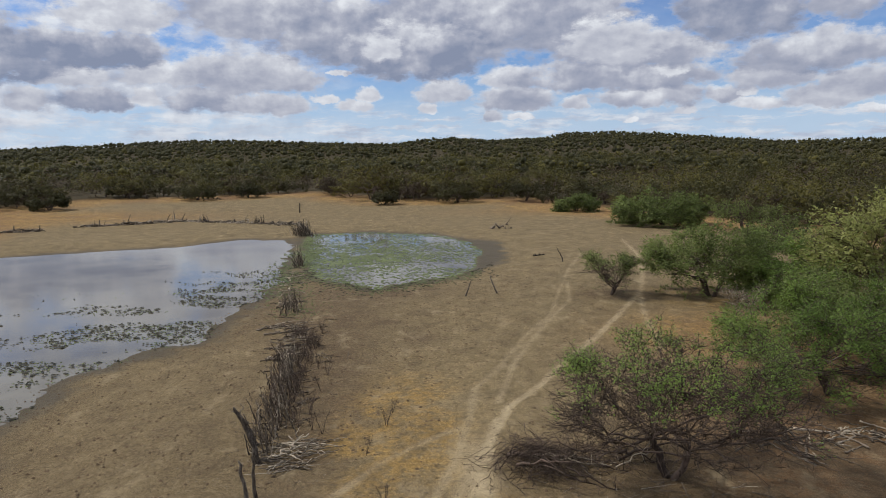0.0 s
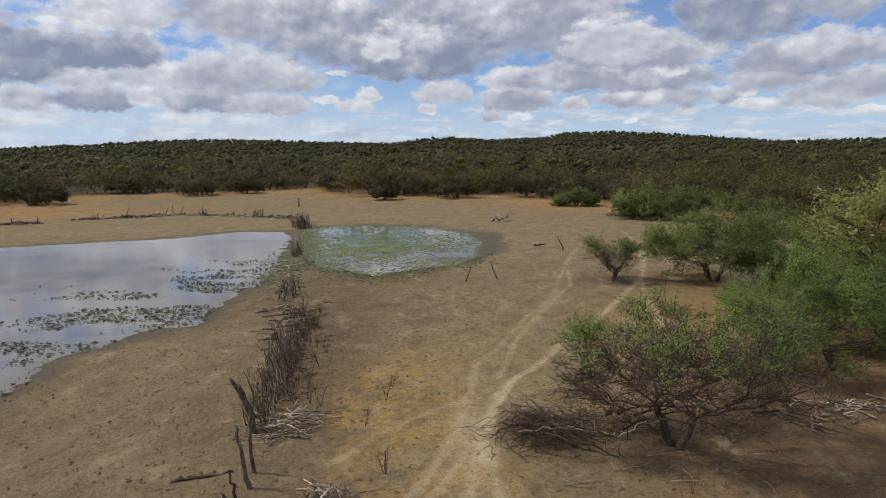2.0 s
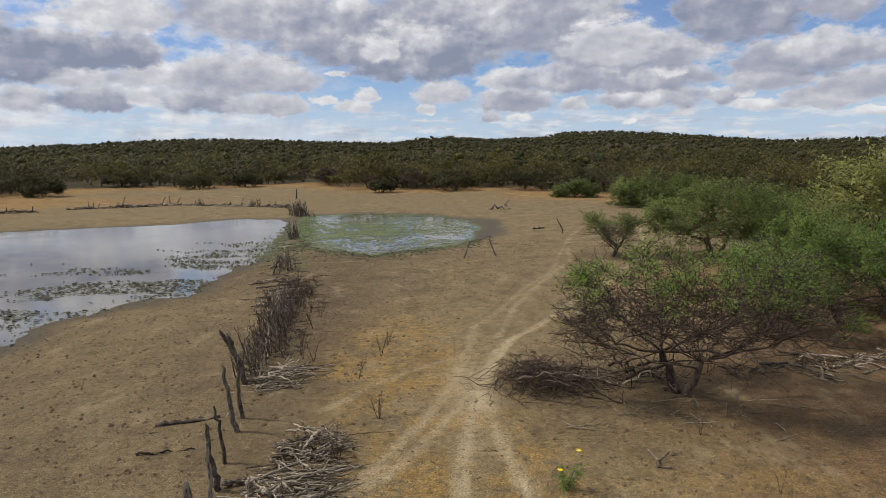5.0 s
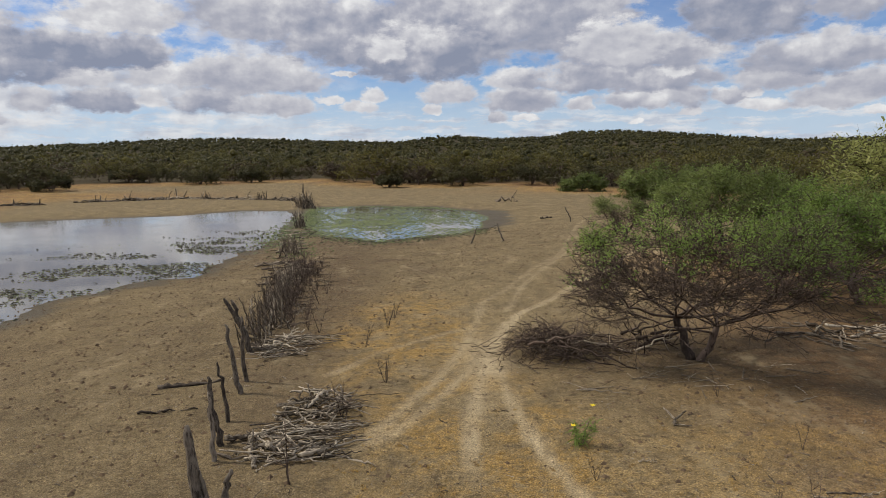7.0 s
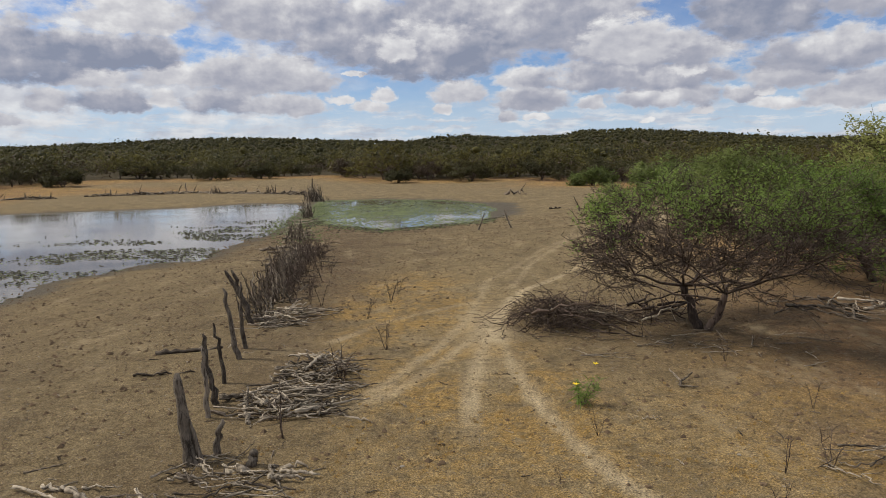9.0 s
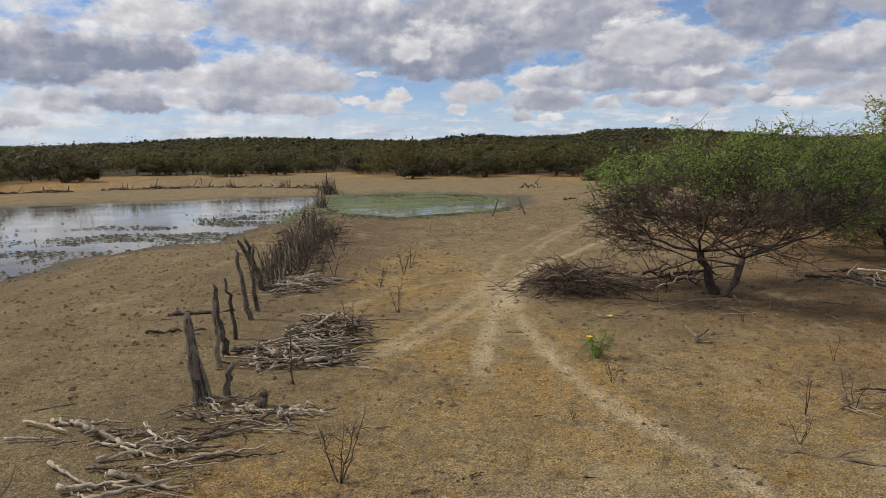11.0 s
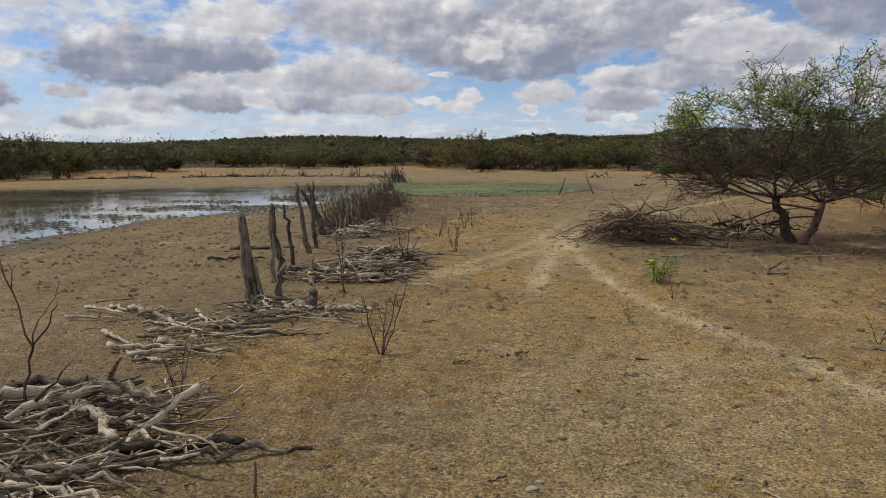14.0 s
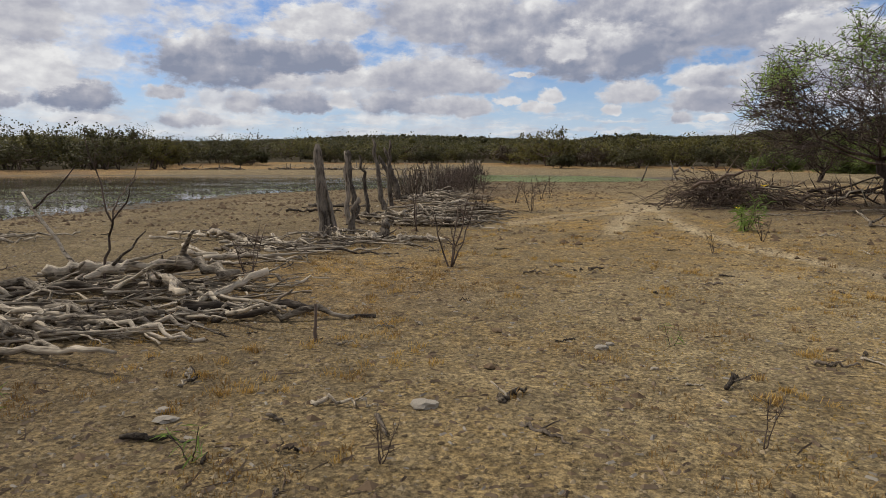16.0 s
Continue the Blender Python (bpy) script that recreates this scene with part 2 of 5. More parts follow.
acacia_leaf = leaf_material("acacia_leaf", (0.085, 0.14, 0.028), (0.27, 0.37, 0.085), 0.45)
bush_leaf = leaf_material("bush_leaf", (0.078, 0.105, 0.03), (0.23, 0.28, 0.08), 0.45)
pale_leaf = leaf_material("pale_leaf", (0.14, 0.17, 0.04), (0.40, 0.40, 0.14), 0.45)
woods_leaf = leaf_material("woodland_leaf", (0.033, 0.035, 0.014), (0.108, 0.10, 0.037), 0.4, 0.14)
weed_leaf = leaf_material("water_weed", (0.07, 0.092, 0.032), (0.205, 0.24, 0.088), 0.1)
straw = leaf_material("dry_straw", (0.21, 0.13, 0.035), (0.47, 0.32, 0.09), 0.2)
yellow_straw = leaf_material("yellow_straw", (0.27, 0.15, 0.04), (0.55, 0.36, 0.10), 0.2)
rust_straw = leaf_material("rusty_dry_moss", (0.15, 0.085, 0.03), (0.34, 0.20, 0.055), 0.2)


def simple_material(name, a, b, scale, rough=0.9, spec=0.2):
    m, n = material(name)
    co = n.add("ShaderNodeTexCoord", 3)
    v = n.noise(co, scale, 5.0)
    rnd = n.math("MULTIPLY_ADD", n.add("ShaderNodeNewGeometry", 8), 0.5, n.math("SUBTRACT", v, 0.25), clamp=True)
    finish(n, n.mix(rnd, a, b), rough, v, 0.5, 0.01, spec)
    return m


stone_mat = simple_material("pale_stone", (0.13, 0.11, 0.085), (0.38, 0.335, 0.27), 9.0)
brown_stone = simple_material("brown_clod", (0.06, 0.04, 0.025), (0.22, 0.15, 0.09), 14.0)
mud_clump = simple_material("dark_mud_weed", (0.018, 0.018, 0.012), (0.07, 0.065, 0.04), 6.0, 0.7)
yellow_petal = simple_material("yellow_petal", (0.75, 0.55, 0.02), (0.9, 0.72, 0.04), 20.0, 0.6)

# bare ground: attributes give damp mud, tracks, ochre soil, dark brown spots and dark ground inside the woods
ground_mat, n = material("bare_ground")
co = n.add("ShaderNodeNewGeometry", 0)


def attr(name):
    return n.add("ShaderNodeAttribute", 2, {"attribute_name": name})


wide = n.noise(co, 0.16, 5.0, 0.6)
middle = n.noise(co, 1.3, 6.0, 0.62)
fine = n.noise(co, 9.0, 8.0, 0.75)
grit = n.noise(co, 45.0, 5.0, 0.75)
soil = n.mix(n.step(middle, 0.33, 0.68), (0.24, 0.18, 0.095), (0.39, 0.302, 0.165))
soil = n.mix(n.step(wide, 0.4, 0.62, 0.0, 0.45), soil, (0.315, 0.245, 0.135))
patchy = n.noise(co, 0.55, 6.0, 0.65)
soil = n.mix(n.step(patchy, 0.36, 0.5, 0.6, 0.0), soil, (0.165, 0.125, 0.074))
soil = n.mix(n.step(patchy, 0.56, 0.68, 0.0, 0.45), soil, (0.46, 0.365, 0.215))
red_f = n.math("MULTIPLY", attr("red"), n.step(n.math("ADD", wide, middle), 0.70, 1.1, 0.5, 0.95))
soil = n.mix(red_f, soil, (0.33, 0.14, 0.05))
# the litter attribute turns the soil dark brown
brown_f = n.math("MULTIPLY", attr("litter"), n.step(n.math("ADD", middle, n.math("MULTIPLY", fine, 0.5)), 0.55, 0.85, 0.3, 0.95))
soil = n.mix(brown_f, soil, (0.11, 0.068, 0.042))
soil = n.mix(n.math("MULTIPLY", attr("pan"), n.step(middle, 0.3, 0.65, 0.4, 0.95)), soil, (0.60, 0.475, 0.27))
crumbs = n.noise(co, 3.6, 7.0, 0.7)
ochre_f = n.math("MULTIPLY", n.math("MULTIPLY", attr("ochre"), 1.6, clamp=True), n.step(n.math("ADD", n.math("MULTIPLY", patchy, 0.7), crumbs), 0.74, 0.97, 0.2, 0.95))
soil = n.mix(ochre_f, soil, (0.56, 0.345, 0.09))
soil = n.mix(n.math("MULTIPLY", attr("track"), n.step(crumbs, 0.25, 0.6, 0.6, 0.95)), soil, (0.60, 0.485, 0.31))
soil = n.mix(n.step(crumbs, 0.36, 0.47, 0.5, 0.0), soil, (0.10, 0.075, 0.045))
soil = n.mix(n.step(crumbs, 0.58, 0.70, 0.0, 0.35), soil, (0.52, 0.43, 0.28))
pits = n.add("ShaderNodeTexVoronoi", 0, None, Vector=co, Scale=2.3)
pit_pick = n.add("ShaderNodeSeparateColor", 0, None, Color=n.add("ShaderNodeTexVoronoi", 1, None, Vector=co, Scale=2.3))
pit = n.math("MULTIPLY", n.step(n.math("MULTIPLY_ADD", n.math("SUBTRACT", fine, 0.5), 0.35, pits), 0.24, 0.10), n.step(pit_pick, 0.55, 0.65))
soil = n.mix(n.math("MULTIPLY", pit, 0.65), soil, (0.075, 0.055, 0.034))
dots = n.add("ShaderNodeTexVoronoi", 0, None, Vector=co, Scale=22.0)
dot_pick = n.add("ShaderNodeTexVoronoi", 1, None, Vector=co, Scale=22.0)
pick = n.add("ShaderNodeSeparateColor", 0, None, Color=dot_pick)
speck = n.math("MULTIPLY", n.step(dots, 0.34, 0.2), n.step(pick, 0.78, 0.84))
soil = n.mix(n.math("MULTIPLY", speck, 0.75), soil, (0.095, 0.068, 0.042))
pale_speck = n.math("MULTIPLY", n.step(dots, 0.30, 0.18), n.step(pick, 0.14, 0.08))
soil = n.mix(n.math("MULTIPLY", pale_speck, 0.6), soil, (0.58, 0.50, 0.38))
soil = n.mix(n.step(fine, 0.30, 0.72, 0.0, 1.0), n.mix(0.5, soil, (0.085, 0.062, 0.036)), n.mix(0.22, soil, (0.60, 0.50, 0.34)))
soil = n.mix(n.step(grit, 0.42, 0.55, 0.6, 0.0), soil, (0.07, 0.05, 0.03))
soil = n.mix(n.math("MULTIPLY", attr("track"), n.step(crumbs, 0.3, 0.55, 0.45, 0.75)), soil, (0.58, 0.475, 0.32))
clot = n.noise(co, 38.0, 6.0, 0.7)
soil = n.mix(n.step(clot, 0.37, 0.47, 0.58, 0.0), soil, (0.06, 0.042, 0.024))
soil = n.mix(n.step(clot, 0.48, 0.63, 0.0, 1.0), soil, n.vec("MULTIPLY", soil, (1.62, 1.57, 1.44)))
mottle = n.noise(n.vec("MULTIPLY", co, (1.0, 0.55, 1.0)), 0.8, 9.0, 0.72)
soil = n.mix(n.step(mottle, 0.36, 0.50, 0.36, 0.0), soil, (0.115, 0.088, 0.055))
soil = n.mix(n.step(mottle, 0.54, 0.68, 0.0, 0.4), soil, (0.50, 0.41, 0.265))
soil = n.mix(n.math("MULTIPLY", attr("damp"), 0.85), soil, (0.085, 0.07, 0.048))
# inside the wood's edge the ground goes to a very dark olive brown
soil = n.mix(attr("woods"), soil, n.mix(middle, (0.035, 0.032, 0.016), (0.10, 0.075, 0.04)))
soil = n.vec("MULTIPLY", soil, (0.87, 0.85, 0.795))
relief = n.math("ADD", n.math("MULTIPLY", fine, 1.0), n.math("ADD", n.math("MULTIPLY", grit, 0.4), n.math("MULTIPLY", middle, 1.2)))
relief = n.math("ADD", relief, n.math("MULTIPLY", clot, 0.7))
relief = n.math("ADD", relief, n.math("MULTIPLY", n.step(dots, 0.35, 0.15), 0.5))
finish(n, soil, n.math("SUBTRACT", 0.95, n.math("MULTIPLY", attr("damp"), 0.35)), relief, 1.0, 0.03, 0.15)

water_mat, n = material("pond_water")
co = n.add("ShaderNodeNewGeometry", 0)
murk = n.noise(co, 0.25, 5.0, 0.6)
finish(n, n.mix(n.step(murk, 0.35, 0.65), (0.10, 0.085, 0.06), (0.16, 0.14, 0.10)), n.step(murk, 0.3, 0.7, 0.03, 0.10), n.noise(n.vec("MULTIPLY", co, (1.0, 2.2, 1.0)), 2.2, 3.0), 0.06, 0.02, 0.5)

# ---- the lie of the land ----
WATER = -0.35
LEFT_POND = [(-14, 11), (-14.2, 17), (-15.2, 23.5), (-14.2, 27.8), (-12.2, 31.5), (-12.2, 37), (-11.6, 43), (-11.8, 48), (-13.5, 60), (-17, 75),
             (-23, 75.5), (-27, 69), (-33, 67.5), (-41, 62.5), (-50, 59), (-56, 50), (-60, 30), (-52, 14), (-36, 8), (-20, 6)]
RIGHT_POND = [(-16.3, 80), (-9.8, 82.5), (-1.6, 79), (3.9, 70.5), (5.0, 63.3), (4.1, 56), (1.1, 49.2), (-1.8, 47), (-4.6, 44), (-7.4, 47.4), (-10.3, 52), (-13.2, 62)]


def hash01(ix, iy, seed):
    h = (ix.astype(np.int64) * 374761393 + iy.astype(np.int64) * 668265263 + seed * 974711) & 0x7FFFFFFF
    h = ((h ^ (h >> 13)) * 1274126177) & 0x7FFFFFFF
    h = (h ^ (h >> 16)) & 0xFFFFFF
    return h / float(0xFFFFFF)


def value_noise(x, y, scale, seed=1, octaves=3):
    x, y = np.asarray(x, float), np.asarray(y, float)
    total, amp, norm = 0.0, 1.0, 0.0
    for o in range(octaves):
        px, py = x * scale * 2 ** o, y * scale * 2 ** o
        ix, iy = np.floor(px), np.floor(py)
        fx, fy = px - ix, py - iy
        fx, fy = fx * fx * (3 - 2 * fx), fy * fy * (3 - 2 * fy)
        a, b = hash01(ix, iy, seed + o), hash01(ix + 1, iy, seed + o)
        c, d = hash01(ix, iy + 1, seed + o), hash01(ix + 1, iy + 1, seed + o)
        total = total + amp * ((a * (1 - fx) + b * fx) * (1 - fy) + (c * (1 - fx) + d * fx) * fy)
        norm += amp
        amp *= 0.5
    return total / norm


def smooth(v, lo, hi):
    t = np.clip((np.asarray(v, float) - lo) / (hi - lo), 0, 1)
    return t * t * (3 - 2 * t)


def line_distance(x, y, pts, closed=False):
    """Distance to a line of points and, if closed, negative inside."""
    x, y = np.asarray(x, float), np.asarray(y, float)
    best = np.full(np.broadcast(x, y).shape, 1e9)
    inside = np.zeros(best.shape, bool)
    for (ax, ay), (bx, by) in zip(pts, pts[1:] + (pts[:1] if closed else [])):
        dx, dy = bx - ax, by - ay
        t = np.clip(((x - ax) * dx + (y - ay) * dy) / (dx * dx + dy * dy + 1e-9), 0, 1)
        best = np.minimum(best, np.hypot(x - ax - t * dx, y - ay - t * dy))
        if closed:
            cross = (ay > y) != (by > y)
            inside ^= cross & (x < (bx - ax) * (y - ay) / (by - ay + 1e-12) + ax)
    return np.where(inside, -best, best) if closed else best


def pond_distance(x, y):
    wob = (value_noise(x, y, 0.35, 5, 3) - 0.5) * 2.2
    return np.minimum(line_distance(x, y, LEFT_POND, True), line_distance(x, y, RIGHT_POND, True)) + wob


RIDGE = [(-32.8, 1.33), (-27.5, 1.58), (-21.7, 1.83), (-16.2, 1.91), (-10.5, 1.75), (-4.5, 1.6), (-2.2, 1.86), (0.7, 2.01), (3.5, 1.83), (8.1, 1.9), (9.9, 2.23), (13.5, 2.29), (16.6, 2.13), (19.5, 1.89), (22.8, 1.59), (26.7, 1.32), (29.6, 1.33), (32.6, 1.36)]


def ridge(az):
    """How high the skyline stands, in degrees, at each azimuth."""
    return np.interp(az, [-70.0, -45.0] + [a for a, _ in RIDGE] + [60.0], [1.2, 1.3] + [e for _, e in RIDGE] + [1.6])


def ground_z(x, y, fine_relief=True):
    x, y = np.asarray(x, float), np.asarray(y, float)
    d = pond_distance(x, y)
    z = WATER + (0.02 - WATER) * smooth(d, 0.0, 7.0) - 0.35 * smooth(-d, 0.0, 4.0) + 0.02 * smooth(d, 0, 0.4)
    z = z + 0.13 * smooth(x, 0.0, 6.0) * smooth(y, 8.0, 16.0)
    r = np.hypot(x, y)
    az = np.degrees(np.arctan2(x, y))
    top = 1150 * np.tan(np.radians(ridge(az))) - 0.6
    z = z + top * smooth(r, 150, 1150) + 1.2 * smooth(r, 110, 170)
    z = z + (value_noise(x, y, 0.006, 9, 3) - 0.5) * 5 * smooth(r, 250, 700)
    if fine_relief:
        z = z - 0.03 * (1 - smooth(r, 6, 12)) + (value_noise(x, y, 0.9, 3, 3) - 0.5) * (0.035 + 0.035 * smooth(r, 6, 14)) + (value_noise(x, y, 4.0, 7, 2) - 0.5) * 0.022 * smooth(35 - r, 0, 10)
    return z


def gz(x, y):
    return float(ground_z(x, y))


TRACKS = [
    (0.17, 1.0, [(4.2, 3.4), (3.5, 5.6), (3.1, 6.4), (2.8, 7.6), (2.15, 8.75), (1.6, 10.9), (1.3, 13), (1.15, 15.5), (1.13, 16.7), (1.5, 18.5), (2.2, 21), (3.5, 23), (4.9, 25.8), (7.1, 29.8), (10.2, 36.3), (12, 40.2), (13.8, 46), (16.3, 56), (18, 68)]),
    (0.20, 1.0, [(0.4, 9.9), (0.45, 12), (0.7, 14.2), (1.1, 16.9), (1.75, 20.0)]),
    (0.15, 0.55, [(-1.8, 10.4), (-0.94, 12.6), (-0.24, 14.6), (0.43, 17.2), (1.0, 21), (1.17, 23), (2.13, 25), (3.8, 30), (5.7, 34.4), (7.1, 40.5), (9.2, 49), (12, 58)]),
    (0.15, 0.6, [(-1.9, 10.6), (-0.9, 11.8), (0.0, 13.85), (0.8, 16.2), (1.2, 18.2)]),
    (0.14, 0.4, [(-2.6, 15.2), (-1.6, 17.0), (-0.3, 18.6), (0.8, 19.6)]),
    (0.16, 0.9, [(9.3, 27.5), (10.5, 34.2), (11.9, 40.2)]),
    (0.15, 0.6, [(1.9, 21.5), (2.9, 26), (4.6, 31), (7.3, 38), (8.2, 44)]),
]
EDGE = [(-110, 12), (-68, 46), (-59, 64), (-64, 88), (-78, 112), (-72, 138), (-50, 146), (-33, 160), (-11, 136), (2, 134), (16, 134), (24, 112), (36, 88), (46, 70), (40, 48), (30, 38), (24, 26), (21, 12), (24, -10), (24, -300), (3000, -300), (3000, 4500), (-3000, 4500), (-3000, 45)]


def woods_distance(x, y):
    """Negative inside the wood."""
    return line_distance(x, y, EDGE, True)


def spacing(start, stop, first, grow):
    out, step = [], first
    while start < stop:
        step *= grow
        start += step
        out.append(start)
    return out


xs = [-v for v in reversed(spacing(14.0, 4800, 0.22, 1.055))] + list(np.arange(-14, -7, 0.28)) + list(np.arange(-7, 9, 0.15)) + list(np.arange(9, 19, 0.25)) + spacing(19.0, 4800, 0.22, 1.055)
ys = [-v for v in reversed(spacing(-1.0, 700, 0.22, 1.09))] + list(np.arange(1.2, 14, 0.12)) + list(np.arange(14, 58, 0.25)) + spacing(58.0, 4800, 0.22, 1.055)
gx, gy = np.meshgrid(np.array(xs), np.array(ys))
gh = ground_z(gx, gy)
track = np.zeros(gx.shape)
for width, worn, pts in TRACKS:
    wob = (value_noise(gx, gy, 1.1, 21, 2) - 0.5) * 0.14
    track = np.maximum(track, worn - worn * smooth(line_distance(gx, gy, pts) + wob, width * 0.3, width * 1.25))
track = np.maximum(track, 0.75 * np.exp(-(((gx - 0.95) / 0.55) ** 2 + ((gy - 16.2) / 2.4) ** 2)))
track *= (0.85 + 0.15 * smooth(gy, 5.0, 11.0)) * (1 - 0.45 * smooth(gy, 18, 27))
track *= 0.6 + 0.4 * smooth(value_noise(gx, gy, 0.9, 12, 4), 0.3, 0.62)
track *= 1 - 0.9 * np.exp(-((gx - 0.4) / 0.8) ** 2) * (1 - smooth(gy, 9.7, 11.6))
track *= 1 - 0.9 * np.exp(-((gx + 1.9) / 0.9) ** 2) * (1 - smooth(gy, 10.2, 12.0))
gh -= track * 0.02


def sheet(name, cols, rows, verts, mat, attributes):
    me = bpy.data.meshes.new(name)
    idx = np.arange(rows * cols).reshape(rows, cols)
    quads = np.stack([idx[:-1, :-1], idx[:-1, 1:], idx[1:, 1:], idx[1:, :-1]], -1).reshape(-1, 4)
    me.vertices.add(len(verts))
    me.vertices.foreach_set("co", verts.ravel())
    me.loops.add(quads.size)
    me.loops.foreach_set("vertex_index", quads.ravel().astype(np.int32))
    me.polygons.add(len(quads))
    me.polygons.foreach_set("loop_start", np.arange(0, quads.size, 4, dtype=np.int32))
    me.update()
    me.validate()
    me.polygons.foreach_set("use_smooth", np.ones(len(quads), bool))
    for key, values in attributes.items():
        me.attributes.new(key, "FLOAT", "POINT").data.foreach_set("value", values.ravel().astype(np.float32))
    me.materials.append(mat)
    return new(name, me)


pond_d = pond_distance(gx, gy)
woods_d = woods_distance(gx, gy)
n1, n2 = value_noise(gx, gy, 0.25, 31, 3), value_noise(gx, gy, 0.9, 32, 3)
damp = (1 - smooth(pond_d + (n2 - 0.5) * 1.6, 0.2, 1.8))
pan = 0.1 * smooth(pond_d, 1.0, 4.0) * (1 - smooth(pond_d, 9, 16)) * (1 - smooth(gx, -9, -4))


def spot(x, y, rx, ry, power=1.0):
    return np.exp(-(((gx - x) / rx) ** 2 + ((gy - y) / ry) ** 2)) * power


ochre = np.clip(spot(-2.2, 18.6, 0.9, 1.6, 1.2) + spot(-0.9, 21, 1.6, 4, 0.55) + spot(0.2, 12.5, 1.6, 4.5, 0.75) + spot(1.7, 12, 0.8, 3, 0.6) + spot(3.6, 7.5, 2.6, 4.0, 0.35) + spot(0.8, 3.5, 3, 2.4, 0.2) + spot(-1.2, 19.8, 1.4, 2.6, 0.9) + spot(6.5, 11, 2.5, 3, 0.3) + spot(-1.8, 6.5, 1.0, 1.6, 0.5)
                + spot(12.5, 30, 3.5, 3.0, 1.1) + spot(-58, 104, 16, 10, 1.0) + spot(25, 108, 14, 10, 0.9) + spot(18.5, 37, 5, 5, 0.7) + spot(-1.8, 15.0, 0.8, 1.6, 0.5), 0, 1) * smooth(n2, 0.25, 0.55)
red = np.clip(spot(10.5, 13.5, 4.0, 5.5, 1.5) + spot(13, 30, 5, 4, 0.5) + spot(7, 8, 2.5, 3, 0.45) + spot(16, 22, 6, 8, 0.9) + (1 - smooth(np.abs(woods_d), 3, 14)) * 0.9 * smooth(np.hypot(gx, gy), 50, 80) + spot(-1.8, 6.0, 1.2, 1.2, 0.5), 0, 1)
# dark brown spots, most of them under trees, brush and wood piles
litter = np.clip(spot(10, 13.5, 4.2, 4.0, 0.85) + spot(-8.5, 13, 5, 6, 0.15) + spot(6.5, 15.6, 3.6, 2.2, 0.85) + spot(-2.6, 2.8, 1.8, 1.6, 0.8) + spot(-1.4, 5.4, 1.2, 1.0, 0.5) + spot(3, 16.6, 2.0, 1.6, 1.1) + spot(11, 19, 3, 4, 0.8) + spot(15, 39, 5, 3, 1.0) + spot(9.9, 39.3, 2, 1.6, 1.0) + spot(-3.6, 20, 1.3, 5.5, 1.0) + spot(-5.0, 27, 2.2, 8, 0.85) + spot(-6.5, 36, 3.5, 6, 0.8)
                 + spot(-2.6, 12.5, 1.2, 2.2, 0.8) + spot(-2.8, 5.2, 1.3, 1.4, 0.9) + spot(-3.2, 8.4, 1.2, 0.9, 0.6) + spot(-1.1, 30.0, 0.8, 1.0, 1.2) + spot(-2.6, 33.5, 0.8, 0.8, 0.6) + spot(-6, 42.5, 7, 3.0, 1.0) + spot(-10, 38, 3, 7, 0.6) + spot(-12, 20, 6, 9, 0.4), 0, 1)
pan = np.clip(pan + spot(3.2, 4.0, 3.6, 5.5, 1.2) + spot(1.8, 4.4, 0.8, 2.6, 0.8) + spot(0.6, 19, 2.4, 8.0, 0.45), 0, 1)
ochre = np.clip(ochre + (1 - smooth(np.abs(woods_d - 3.0), 2, 11)) * 0.9 * smooth(np.hypot(gx, gy), 50, 80) * smooth(n1, 0.3, 0.6), 0, 1)
red = np.clip(red + spot(-58, 106, 20, 9, 0.8) + spot(26, 108, 18, 8, 0.8), 0, 1)
# mask of the very dark ground, full from some metres inside the edge
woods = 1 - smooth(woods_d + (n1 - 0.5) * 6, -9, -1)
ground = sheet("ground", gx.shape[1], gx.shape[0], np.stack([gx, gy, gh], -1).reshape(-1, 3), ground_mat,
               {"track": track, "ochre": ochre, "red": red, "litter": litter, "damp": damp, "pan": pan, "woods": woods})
tagged(ground, "bare dry sandy ground with wheel tracks and ochre patches", "ground", kind="structure")


# ---- building helpers ----
def mesh_of(name, verts, faces, mat, smooth_faces=True):
    me = bpy.data.meshes.new(name)
    me.from_pydata([tuple(v) for v in verts] if not isinstance(verts, np.ndarray) else verts.tolist(), [], faces if isinstance(faces, list) else faces.tolist())
    me.materials.append(mat)
    if smooth_faces:
        me.polygons.foreach_set("use_smooth", np.ones(len(me.polygons), bool))
    me.update()
    return me


def part(name, me, parent, m=None, label=""):
    ob = new(name, me)
    ob.parent = parent
    if m is not None:
        ob.matrix_basis = m
    return tagged(ob, label)


def thing(name, x, y, label, category, z=None, group="", kind="", turn=0.0):
    ob = new(name)
    ob.empty_display_size = 0.2
    ob.matrix_basis = pose(x, y, gz(x, y) if z is None else z, 0, 0, turn)
    return tagged(ob, label, category, group, kind)


